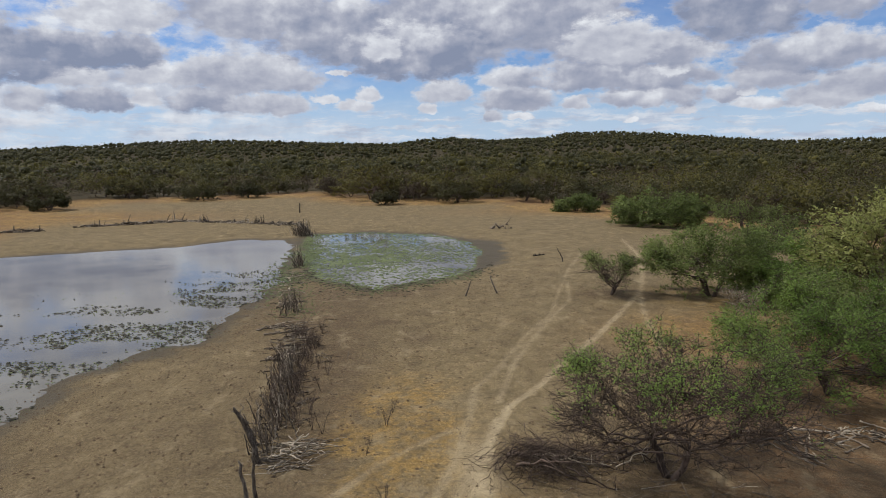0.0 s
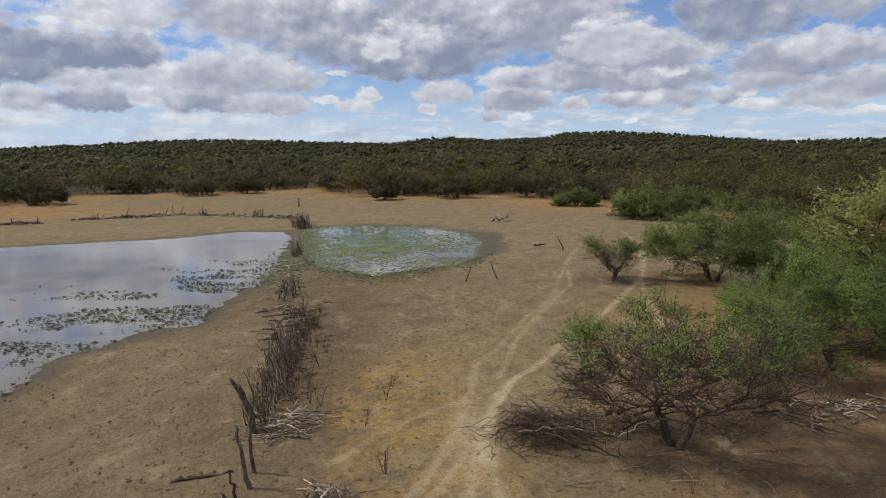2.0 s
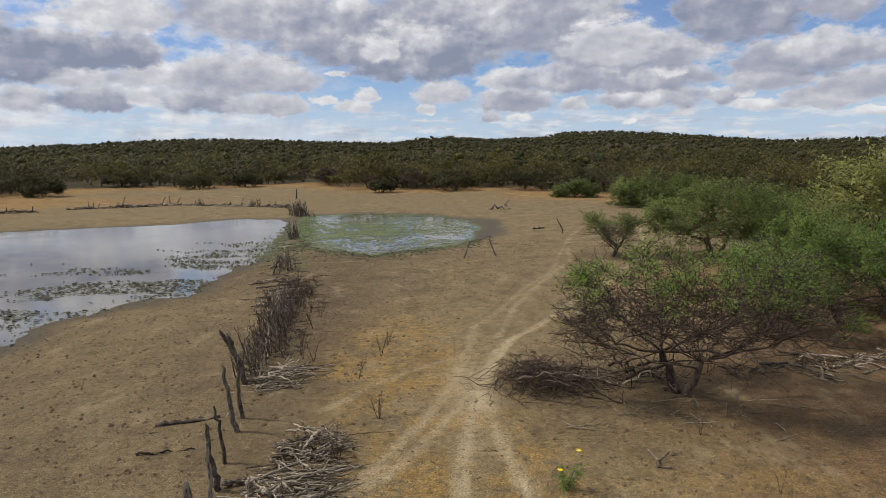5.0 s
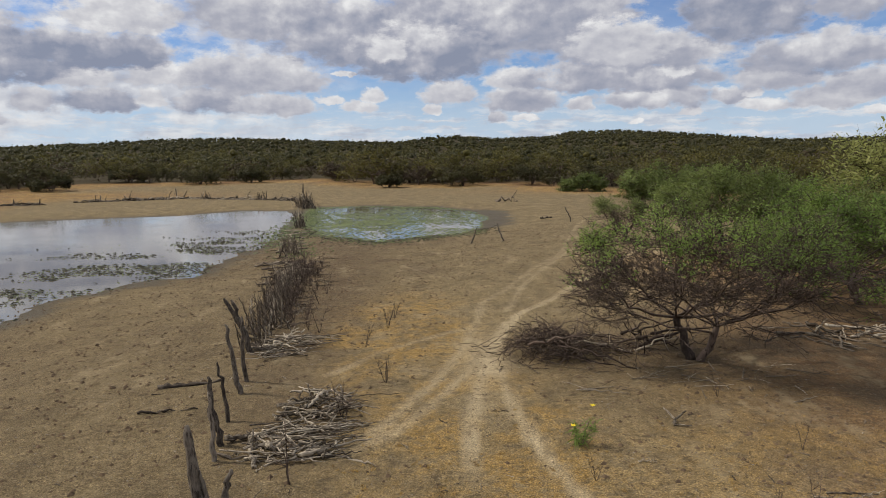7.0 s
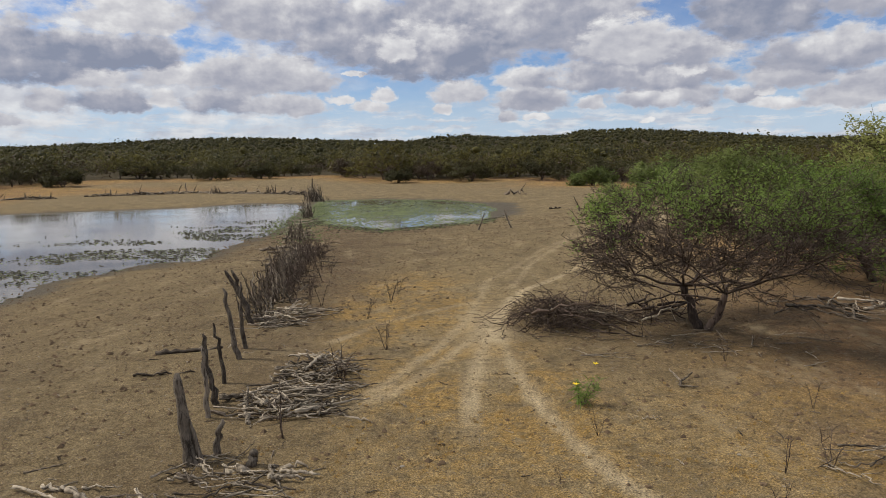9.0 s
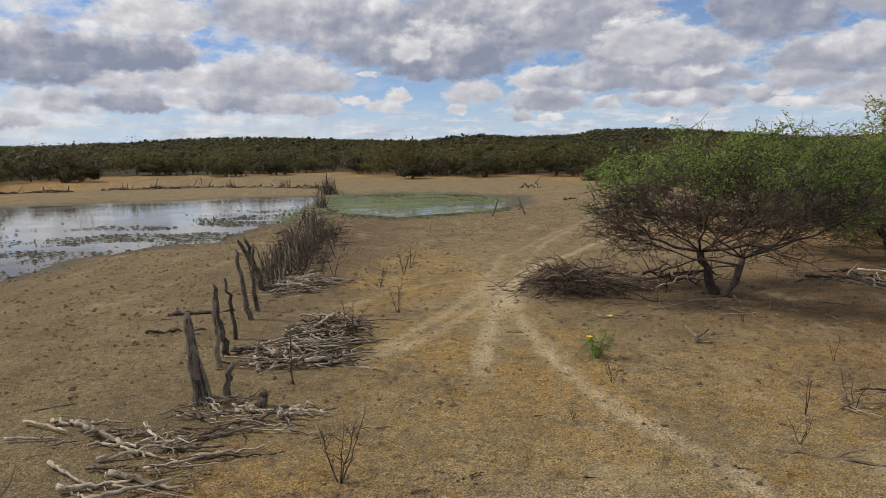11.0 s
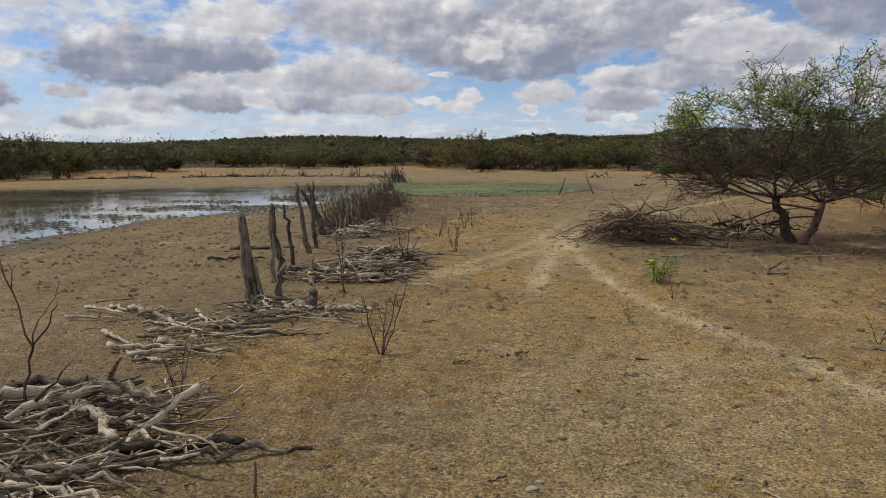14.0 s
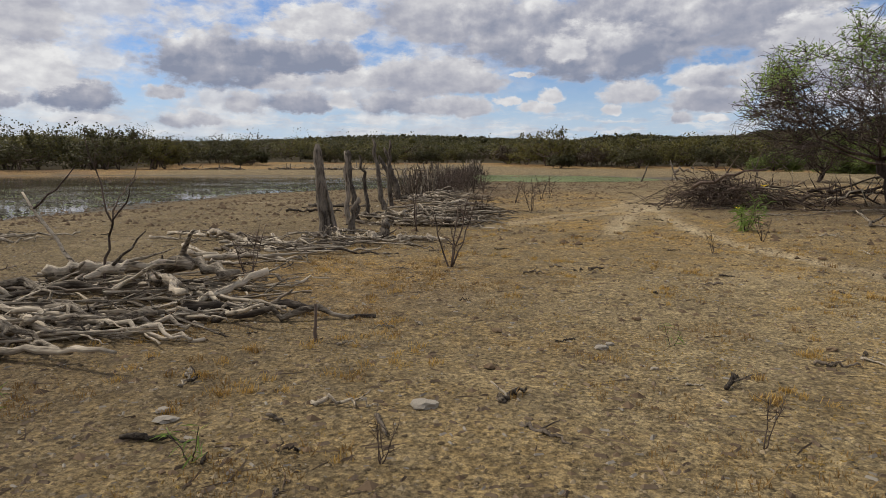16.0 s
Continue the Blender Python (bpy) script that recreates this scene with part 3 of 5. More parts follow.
class Tubes:
    """Collects tapered round branches as one mesh."""

    def __init__(self):
        self.verts, self.faces = [], []

    def add(self, pts, radii, sides=5, rough=0.0, rng=None):
        pts = np.asarray(pts, float)
        tang = np.gradient(pts, axis=0)
        tang /= np.linalg.norm(tang, axis=1)[:, None] + 1e-9
        ref = np.array([0.31, 0.87, 0.39]) if abs(tang[0][2]) > 0.8 else np.array([0.1, 0.05, 1.0])
        u = np.cross(tang, ref)
        u /= np.linalg.norm(u, axis=1)[:, None] + 1e-9
        v = np.cross(tang, u)
        ang = np.arange(sides) * 2 * math.pi / sides
        radii = np.asarray(radii, float)[:, None, None]
        if rough:
            groove = rng.random((1, sides, 1)) * 1.2 + rng.random((len(pts), sides, 1)) * 0.8 - 1.0
            radii = radii * (1 + rough * groove)
        ring = pts[:, None, :] + radii * (np.cos(ang)[None, :, None] * u[:, None, :] + np.sin(ang)[None, :, None] * v[:, None, :])
        base = len(self.verts)
        self.verts.extend(ring.reshape(-1, 3).tolist())
        for i in range(len(pts) - 1):
            for k in range(sides):
                a, b = base + i * sides + k, base + i * sides + (k + 1) % sides
                self.faces.append((a, b, b + sides, a + sides))
        self.faces.append(tuple(base + k for k in reversed(range(sides))))
        self.faces.append(tuple(base + (len(pts) - 1) * sides + k for k in range(sides)))

    def mesh(self, name, mat):
        return mesh_of(name, self.verts, self.faces, mat)


def unit(v):
    return v / (np.linalg.norm(v) + 1e-9)


def bend(a, b, rng, count, wobble, sag=0.0, out=None):
    """A crooked line from a to b."""
    a, b = np.asarray(a, float), np.asarray(b, float)
    ctrl = (a + b) / 2 + (rng.random(3) - 0.5) * wobble * 2 + np.array([0, 0, sag])
    if out is not None:
        ctrl = ctrl + out
    t = np.linspace(0, 1, count)[:, None]
    p = (1 - t) ** 2 * a + 2 * t * (1 - t) * ctrl + t * t * b
    jig = (rng.random((count, 3)) - 0.5) * wobble * 0.7
    jig[0] = jig[-1] = 0
    return p + jig


def leaf_quads(centres, size, rng, slim=0.5, droop=0.35, outward=None):
    """One small diamond leaf round each centre; with outward, its face looks that way."""
    c = np.asarray(centres, float)
    k = len(c)
    d = rng.normal(size=(k, 3))
    d[:, 2] *= 0.6
    d /= np.linalg.norm(d, axis=1)[:, None]
    w = np.cross(d, rng.normal(size=(k, 3)) * np.array([0.5, 0.5, 1.0]))
    w /= np.linalg.norm(w, axis=1)[:, None] + 1e-9
    s = (size * (0.6 + 0.8 * rng.random(k)))[:, None]
    tip = c + d * s
    tip[:, 2] -= s[:, 0] * droop * rng.random(k)
    v = np.stack([c - d * s * 0.3, c + w * s * slim * 0.5 + d * s * 0.3, tip, c - w * s * slim * 0.5 + d * s * 0.3], 1)
    if outward is not None:
        face = np.cross(v[:, 1] - v[:, 0], v[:, 3] - v[:, 0])
        turned = np.einsum("ij,ij->i", face, outward) < 0
        v[turned] = v[turned][:, [0, 3, 2, 1]]
    return v.reshape(-1, 3), np.arange(k * 4).reshape(k, 4)


def rounded_normals(me, outward, lv, lf, share=0.75):
    """Lets the leaves of a crown catch the light as one rounded mass."""
    q = lv.reshape(-1, 4, 3)
    face = np.cross(q[:, 1] - q[:, 0], q[:, 3] - q[:, 0])
    face /= np.linalg.norm(face, axis=1)[:, None] + 1e-9
    nrm = outward * share + face * (1 - share)
    nrm /= np.linalg.norm(nrm, axis=1)[:, None] + 1e-9
    me.polygons.foreach_set("use_smooth", np.ones(len(me.polygons), bool))
    me.normals_split_custom_set_from_vertices(np.repeat(nrm, 4, axis=0).astype(np.float32))


def crown_mesh(lv, lf, mat, height, share=0.6):
    me = mesh_of("crown", lv, lf, mat, True)
    mid = lv.reshape(-1, 4, 3).mean(1)
    out = mid - np.array([mid[:, 0].mean(), mid[:, 1].mean(), height * 0.25])
    out[:, 2] += 0.25 * height
    rounded_normals(me, out / (np.linalg.norm(out, axis=1)[:, None] + 1e-9), lv, lf, share)
    return me


def tree_shape(seed, height, spread, crown_low, stems=2, limbs=9, subs=6, twigs=6, leaves=9, leaf=0.07, lean=(0.0, 0.0), stem_r=0.11, bare=0.3,
               fork=0.22, twig_len=0.6, sides=6, deep=True, flat_top=0.65, shift=(0.0, 0.0), skirt=0.55, light=False, inner=0.45, slim=1.0, fine=0, bald=None):
    """A spreading thorn tree: crooked stems, limbs that reach a flat crown, twigs and small leaves. Returns wood and leaf arrays."""
    rng = np.random.default_rng(seed)
    tub = Tubes()
    centres = []
    cz = height * crown_low
    mid = np.array([shift[0], shift[1], cz])
    rad = np.array([spread, spread, (height - cz)])
    ends = []
    for s in range(stems):
        a = rng.random() * 6.28 + s * 6.28 / stems
        foot = np.array([math.cos(a) * stem_r * 1.2, math.sin(a) * stem_r * 1.2, -0.08])
        top = np.array([math.cos(a) * spread * 0.16 + lean[0] + shift[0] * 0.3, math.sin(a) * spread * 0.16 + lean[1] + shift[1] * 0.3, height * fork * (0.8 + 0.5 * rng.random())])
        line = bend(foot, top, rng, 7, stem_r * 1.3)
        r = stem_r * (0.75 + 0.4 * rng.random())
        tub.add(line, np.linspace(r * 1.25, r * 0.8, 7), max(sides, 5), 0.12, rng)
        ends.append((line, r * 0.8))
    for i in range(limbs):
        line, r0 = ends[i % stems]
        a = (i + 0.6 * rng.random()) * 6.283 / limbs * (1.0 if stems > 0 else 1)
        rho = 0.45 + 0.45 * rng.random()
        goal = mid + rad * np.array([math.cos(a) * rho, math.sin(a) * rho, math.sqrt(max(0.05, 1 - rho * rho)) * flat_top * (skirt + (1.15 - skirt) * rng.random()) - 0.12])
        start = line[-1] if rng.random() < 0.7 else line[4 + int(rng.random() * 3)]
        cnt = 9
        lm = bend(start, goal, rng, cnt, spread * 0.07, 0.0, np.array([math.cos(a), math.sin(a), -0.35]) * spread * 0.14)
        r1 = r0 * (0.45 + 0.3 * rng.random()) * slim
        tub.add(lm, np.linspace(r1, r1 * 0.3, 9), max(4, sides - 1), 0.1, rng)
        for j in range(subs):
            k = 3 + int(rng.random() * 6)
            p0 = lm[min(k, 8)]
            off = rng.normal(size=3) * np.array([1, 1, 0.55])
            q = p0 + unit(off + unit(p0 - np.array([0, 0, cz * 0.4])) * 0.8) * spread * (0.22 + 0.25 * rng.random())
            rel = (q - mid) / rad
            m = np.linalg.norm(rel)
            if m > 1.02:
                q = mid + rel / m * rad * (0.92 + 0.12 * rng.random())
            sb = bend(p0, q, rng, 6, spread * 0.045)
            thin = [0, 2, 5] if light else slice(None)
            r2 = r1 * 0.32
            tub.add(sb[thin], np.linspace(r2, r2 * 0.4, 6)[thin], 3 if light else 4)
            low = (q[2] - cz) / (height - cz)
            for t in range(twigs):
                b0 = sb[1 + int(rng.random() * 5)]
                d = unit(rng.normal(size=3) * np.array([1, 1, 0.6]) + unit(b0 - mid) * 0.7 + np.array([0, 0, 0.25]))
                e = b0 + d * twig_len * (0.5 + 0.8 * rng.random())
                tw = bend(b0, e, rng, 4, twig_len * 0.09)
                if deep:
                    tub.add(tw[[0, 3]] if light else tw, np.linspace(max(r2 * 0.45, 0.022 if light else 0.008), 0.012 if light else 0.0045, 2 if light else 4), 3)
                for _ in range(fine):
                    f0 = tw[1 + int(rng.random() * 3)]
                    f1 = f0 + unit(rng.normal(size=3) + d * 0.8) * twig_len * (0.25 + 0.4 * rng.random())
                    tub.add(np.array([f0, (f0 + f1) / 2 + rng.normal(size=3) * 0.02, f1]), (0.0055, 0.0045, 0.003), 3)
                relb = np.linalg.norm((b0 - mid) / rad)
                dry = rng.random() < bare * (1.9 if (b0[2] - cz) / (height - cz) < 0.42 else 0.25) or (relb < inner and rng.random() < 0.8)
                if bald is not None and not dry:
                    dry = float(np.dot((b0 - mid) / rad, bald)) > 0.13 and rng.random() < 0.85
                if not dry:
                    tt = 0.2 + 0.85 * rng.random(leaves)
                    pos = b0 + (e - b0) * np.minimum(tt, 1.0)[:, None] + rng.normal(size=(leaves, 3)) * twig_len * 0.13
                    centres.append(pos)
    centres = np.concatenate(centres) if centres else np.zeros((0, 3))
    away = centres - np.array([shift[0], shift[1], 0.0])
    lv, lf = leaf_quads(centres, leaf, rng, outward=away) if len(centres) else (np.zeros((0, 3)), np.zeros((0, 4), int))
    return tub, lv, lf


def plant_tree(name, x, y, label, category, shape, bark, leaf_mat, turn=0.0, group=""):
    ob = thing(name, x, y, label, category, group=group, turn=turn)
    tub, lv, lf = shape
    part("trunk", tub.mesh("trunk", bark), ob)
    if len(lv):
        part("crown", crown_mesh(lv, lf, leaf_mat, lv[:, 2].max(), 0.45), ob)
    return ob

# ---- water ----
def water_sheet(name, x0, x1, y0, y1, label):
    wx_, wy_ = np.meshgrid(np.linspace(x0, x1, 40), np.linspace(y0, y1, 40))
    ob = sheet(name, 40, 40, np.stack([wx_, wy_, np.full(wx_.shape, WATER)], -1).reshape(-1, 3), water_mat, {})
    return tagged(ob, label, "water", kind="structure")


water_sheet("water", -105, 14, 2, 92, "still shallow pond water mirroring the clouds")

rng = np.random.default_rng(11)


def scatter(count, box, weight):
    """Random places in a box, kept by a weight from 0 to 1."""
    x = rng.uniform(box[0], box[1], count)
    y = rng.uniform(box[2], box[3], count)
    keep = rng.random(count) < weight(x, y)
    return x[keep], y[keep]


def pads(name, x, y, size, mat, label, thick=0.012, lift=0.004, stretch=1.0):
    """Small uneven floating leaves, five corners each, as one mass."""
    k = len(x)
    ang = np.arange(5) * 2 * math.pi / 5 + rng.random((k, 1)) * 6.28
    r = (size * (0.45 + 1.1 * rng.random((k, 1)))) * (0.6 + 0.8 * rng.random((k, 5)))
    px, py = x[:, None] + np.cos(ang) * r * stretch, y[:, None] + np.sin(ang) * r
    top = np.stack([px, py, WATER + lift + thick * (0.3 + rng.random((k, 5)))], -1)
    peak = np.stack([x, y, WATER + lift + thick * (1.2 + 1.5 * rng.random(k))], -1)[:, None, :]
    v = np.concatenate([top, peak], 1).reshape(-1, 3)
    tri = [[i, (i + 1) % 5, 5] for i in range(5)]
    faces = (np.array(tri)[None] + np.arange(k)[:, None, None] * 6).reshape(-1, 3).tolist()
    return tagged(new(name, mesh_of(name, v, faces, mat, False)), label, "water plant", kind="stuff")


def right_weed(x, y):
    d = line_distance(x, y, RIGHT_POND, True)
    patch = smooth(value_noise(x, y, 0.22, 41, 3), 0.42, 0.6)
    return np.where(d < 0.6, 0.05 + 0.16 * patch + 0.62 * smooth(value_noise(x, y, 0.5, 47, 3), 0.3, 0.6) * np.exp(-(((x + 7.5) / 5.0) ** 2 + ((y - 61) / 9) ** 2)) + 0.25 * np.exp(-((d + 0.3) / 0.8) ** 2), 0.0) * 0.85


wxs, wys = scatter(75000, (-17, 6, 43, 84), right_weed)
pads("floating_weed", wxs, wys, 0.1, weed_leaf, "bright green floating weed on the small pond")


def left_weed(x, y):
    d = line_distance(x, y, LEFT_POND, True) + (value_noise(x, y, 0.35, 5, 3) - 0.5) * 2.2
    band = np.exp(-((d + 3.0) / 3.0) ** 2) * (1 - smooth(y, 44, 56)) + 0.3 * np.exp(-((d + 8) / 5) ** 2) * (1 - smooth(y, 35, 50))
    return np.where(d < 0.2, band * smooth(value_noise(x * 0.6, y, 0.55, 43, 5), 0.47, 0.62), 0.0)


wxs, wys = scatter(100000, (-45, -11, 5, 56), left_weed)
half = len(wxs) // 3
pads("floating_mud_weed", wxs[:half], wys[:half], 0.05, mud_clump, "dark clumps of drowned weed in shallow water", 0.03, stretch=1.8)
pads("shallow_weed", wxs[half:], wys[half:], 0.036, weed_leaf, "thin green weed in shallow water")
wxs, wys = scatter(22000, (-15, -4, 34, 82), lambda x, y: np.exp(-(line_distance(x, y, [(-8.0, 37), (-11.6, 47), (-12.5, 60), (-16, 79)]) / 1.3) ** 2) * 0.45)
pads("bank_weed", wxs, wys, 0.09, weed_leaf, "low green weed along the drowned fence", 0.03, 0.006)

# ---- woods: single trees along the edge, one mass behind ----
kinds = []
for i in range(7):
    h = 3.6 + 0.35 * i
    kinds.append((h, tree_shape(100 + i, h, h * (0.66 + 0.06 * (i % 3)), 0.28, 2 + i % 2, 9, 6, 5, 9, 0.27, stem_r=0.09, bare=0.12, twig_len=0.75, sides=4, skirt=0.3, light=True)))
edge_meshes = [(h, t.mesh("trunk", tree_bark), crown_mesh(lv, lf, woods_leaf, h)) for h, (t, lv, lf) in kinds]
olive_leaf = leaf_material("olive_woodland_leaf", (0.058, 0.055, 0.015), (0.19, 0.165, 0.042), 0.4, 0.14)
brown_leaf = leaf_material("brown_woodland_leaf", (0.045, 0.034, 0.022), (0.125, 0.09, 0.056), 0.3, 0.14)
edge_olive = [(h, t, c.copy()) for h, t, c in edge_meshes]
for _, _, c in edge_olive:
    c.materials[0] = olive_leaf
edge_brown = [(h, t, c.copy()) for h, t, c in edge_meshes]
for _, _, c in edge_brown:
    c.materials[0] = brown_leaf


def woodland_tree(x, y, scale, kind, palette):
    h, trunk, crown = palette[kind % len(palette)]
    words = {id(edge_meshes): "dark green thorn tree at the wood's edge", id(edge_olive): "olive green thorn tree at the wood's edge", id(edge_brown): "half bare brown thorn bush at the wood's edge"}
    ob = thing("thorn_tree", x, y, words[id(palette)], "tree", group="trees at the wood's edge", turn=rng.uniform(0, 360))
    ob.scale = (scale, scale, scale * rng.uniform(0.85, 1.1))
    part("trunk", trunk, ob)
    part("crown", crown, ob)
    return ob


lines = EDGE[:17]
seg = [math.hypot(b[0] - a[0], b[1] - a[1]) for a, b in zip(lines, lines[1:])]
for (a, b), length in zip(zip(lines, lines[1:]), seg):
    steps = max(2, int(length / 2.6))
    for i in range(steps):
        t = (i + rng.random()) / steps
        nx, ny = (b[1] - a[1]) / length, -(b[0] - a[0]) / length
        depth = rng.random() ** 1.5 * 16 - 1.0
        x, y = a[0] + (b[0] - a[0]) * t - nx * depth, a[1] + (b[1] - a[1]) * t - ny * depth
        if woods_distance(np.array([x]), np.array([y]))[0] > 1.5:
            x, y = x + 2 * nx * depth, y + 2 * ny * depth
        near = math.hypot(x, y) < 45
        if near and rng.random() < 0.4:
            continue
        pal = edge_meshes if rng.random() < 0.55 else (edge_olive if rng.random() < 0.6 else edge_brown)
        woodland_tree(x, y, rng.uniform(0.7, 1.2), int(rng.random() * 7), pal)


def woods_inner(name, x, y, z, w, hgt, lob, lobes, fat, mat, label, g):
    k = len(x)
    # inner clumps: uneven twelve-cornered lumps, in the same places as the leaf lobes
    phi = 1.618
    ico = np.array([(-1, phi, 0), (1, phi, 0), (-1, -phi, 0), (1, -phi, 0), (0, -1, phi), (0, 1, phi), (0, -1, -phi), (0, 1, -phi), (phi, 0, -1), (phi, 0, 1), (-phi, 0, -1), (-phi, 0, 1)]) / 1.9
    tris = np.array([(0, 11, 5), (0, 5, 1), (0, 1, 7), (0, 7, 10), (0, 10, 11), (1, 5, 9), (5, 11, 4), (11, 10, 2), (10, 7, 6), (7, 1, 8), (3, 9, 4), (3, 4, 2), (3, 2, 6), (3, 6, 8), (3, 8, 9), (4, 9, 5), (2, 4, 11), (6, 2, 10), (8, 6, 7), (9, 8, 1)])
    lump = (ico[None, None] * (fat + 0.6 * fat * g.random((k, lobes, 12, 1))) + lob[:, :lobes, None, :])
    hv = np.stack([x[:, None, None] + lump[..., 0] * w[:, None, None] * 0.62, y[:, None, None] + lump[..., 1] * w[:, None, None] * 0.62,
                   z[:, None, None] + hgt[:, None, None] * np.maximum(0.1, 0.47 + 0.5 * lump[..., 2])], -1).reshape(-1, 3)
    ht = (tris[None] + np.arange(k * lobes)[:, None, None] * 12).reshape(-1, 3)
    tagged(new(name + "_inner", mesh_of(name + "_inner", hv, ht, mat)), label, "woods", kind="stuff")


def woods_mass(name, count, rmin, rmax, leaf_n, leaf, size, mat, label, lobes=4, fat=0.24, az0=-62.0, az1=50.0, seed=3, spare=2.0):
    """Many crowns as one mass: clumps of leaf diamonds over the rising land."""
    g = np.random.default_rng(seed)
    az = np.radians(g.uniform(az0, az1, count))
    r = np.exp(g.uniform(math.log(rmin), math.log(rmax), count) * 0.6 + 0.4 * np.log(np.sqrt(g.uniform(rmin ** 2, rmax ** 2, count))))
    x, y = np.sin(az) * r, np.cos(az) * r
    keep = woods_distance(x, y) < -spare
    x, y = x[keep], y[keep]
    z = ground_z(x, y, False)
    k = len(x)
    w = size * (0.6 + 0.8 * g.random(k))
    hgt = w * (0.75 + 0.45 * g.random(k))
    d = g.normal(size=(k, leaf_n, 3))
    d[:, :, 2] = np.abs(d[:, :, 2]) - 0.25
    d /= np.linalg.norm(d, axis=2)[:, :, None]
    lob = g.normal(size=(k, 5, 3)) * np.array([0.55, 0.55, 0.22])
    d = d * (0.42 + 0.16 * g.random((k, leaf_n)))[:, :, None] + lob[np.arange(k)[:, None], g.integers(0, 5, (k, leaf_n))]
    c = np.stack([x[:, None] + d[:, :, 0] * w[:, None] * 0.62, y[:, None] + d[:, :, 1] * w[:, None] * 0.62, z[:, None] + hgt[:, None] * np.maximum(0.12, 0.5 + 0.55 * d[:, :, 2])], -1).reshape(-1, 3)
    out = c - np.repeat(np.stack([x, y, z + hgt * 0.05], -1), leaf_n, axis=0)
    out /= np.linalg.norm(out, axis=1)[:, None] + 1e-9
    lv, lf = leaf_quads(c, leaf, g, 0.95, outward=out)
    if lobes:
        woods_inner(name, x, y, z, w, hgt, lob, lobes, fat, mat, label, g)
    me = bpy.data.meshes.new(name)
    me.vertices.add(len(lv))
    me.vertices.foreach_set("co", lv.ravel())
    me.loops.add(lf.size)
    me.loops.foreach_set("vertex_index", lf.ravel().astype(np.int32))
    me.polygons.add(len(lf))
    me.polygons.foreach_set("loop_start", np.arange(0, lf.size, 4, dtype=np.int32))
    me.update()
    me.validate()
    me.materials.append(mat)
    rounded_normals(me, out, lv, lf, 0.8)
    return tagged(new(name, me), label, "woods", kind="stuff")


woods_mass("close_woods", 850, 45, 210, 260, 0.25, 5.0, woods_leaf, "dense dark green thorn woodland behind the clearing", 0, seed=3, spare=5.0)
woods_mass("close_olive_woods", 520, 45, 230, 260, 0.25, 5.0, olive_leaf, "olive green thorn woodland behind the clearing", 0, seed=8, spare=5.0)
woods_mass("near_woods", 1900, 190, 400, 74, 0.40, 6.2, woods_leaf, "dense dark green thorn woodland", 2, 0.2, seed=13)
woods_mass("olive_woods", 1300, 190, 440, 74, 0.40, 6.0, olive_leaf, "olive and yellowish thorn woodland", 2, 0.2, seed=4)
woods_mass("brown_woods", 750, 90, 420, 90, 0.34, 4.6, brown_leaf, "half bare brownish thorn woodland", 0, seed=5)
woods_mass("hill_woods", 12000, 360, 1350, 13, 0.62, 5.0, woods_leaf, "distant dark woodland on low hills", 1, 0.34, seed=6)
woods_mass("hill_scrub", 1100, 360, 1250, 20, 0.62, 5.0, olive_leaf, "distant olive scrub on low hills", 1, 0.34, seed=7)
for x, y, sc, kd in [(-15, 139, 1.55, 5), (-8, 142, 1.25, 3), (-1, 141, 1.35, 6), (6, 140, 1.3, 4), (12, 141, 1.35, 5), (20, 138, 1.3, 6), (-20, 146, 1.2, 2), (-88, 108, 1.2, 6), (-80, 124, 1.15, 5), (-98, 96, 1.1, 4), (-104, 84, 1.2, 6)]:
    woodland_tree(x, y, sc, kd, edge_olive if x > -30 else edge_meshes)

# ---- single trees and bushes of the clearing ----
plant_tree("thorn_tree", 5.8, 15.7, "low spreading thorn tree with forked trunk and feathery green crown", "tree",
           tree_shape(5, 3.7, 3.35, 0.36, 2, 20, 12, 12, 19, 0.056, stem_r=0.095, bare=0.5, fork=0.2, twig_len=0.5, shift=(0.25, 0.2), flat_top=0.9, inner=0.8, slim=0.6, fine=2, bald=(0.1, -0.7, -0.8)), tree_bark, acacia_leaf)
plant_tree("thorn_tree", 13.2, 21.6, "spreading thorn tree with bright feathery leaves over reddish soil", "tree",
           tree_shape(16, 4.1, 4.0, 0.22, 3, 20, 11, 11, 26, 0.072, skirt=0.15, stem_r=0.085, bare=0.2, fork=0.22, twig_len=0.55, flat_top=0.9, inner=0.55, slim=0.7, fine=1), tree_bark, acacia_leaf)
plant_tree("thorn_bush", 17.2, 25.5, "dense green bush with low crooked stems", "bush",
           tree_shape(6, 4.3, 4.0, 0.2, 5, 22, 10, 10, 22, 0.09, stem_r=0.07, bare=0.12, twig_len=0.65, flat_top=0.9, skirt=0.1, slim=0.7), tree_bark, bush_leaf)
plant_tree("broadleaf_tree", 20.8, 30.0, "tall tree with pale yellow-green leaves", "tree",
           tree_shape(7, 7.4, 4.0, 0.32, 2, 16, 10, 9, 12, 0.15, stem_r=0.12, bare=0.12, twig_len=0.9, flat_top=0.95), tree_bark, pale_leaf)
plant_tree("thorn_tree", 15.6, 38.4, "umbrella-shaped green thorn tree at the track's edge", "tree",
           tree_shape(8, 4.3, 4.0, 0.30, 3, 18, 10, 9, 20, 0.12, stem_r=0.10, bare=0.15, fork=0.25, twig_len=0.7, skirt=0.25, shift=(-0.2, 0.0), flat_top=0.95, slim=0.7), tree_bark, bush_leaf)
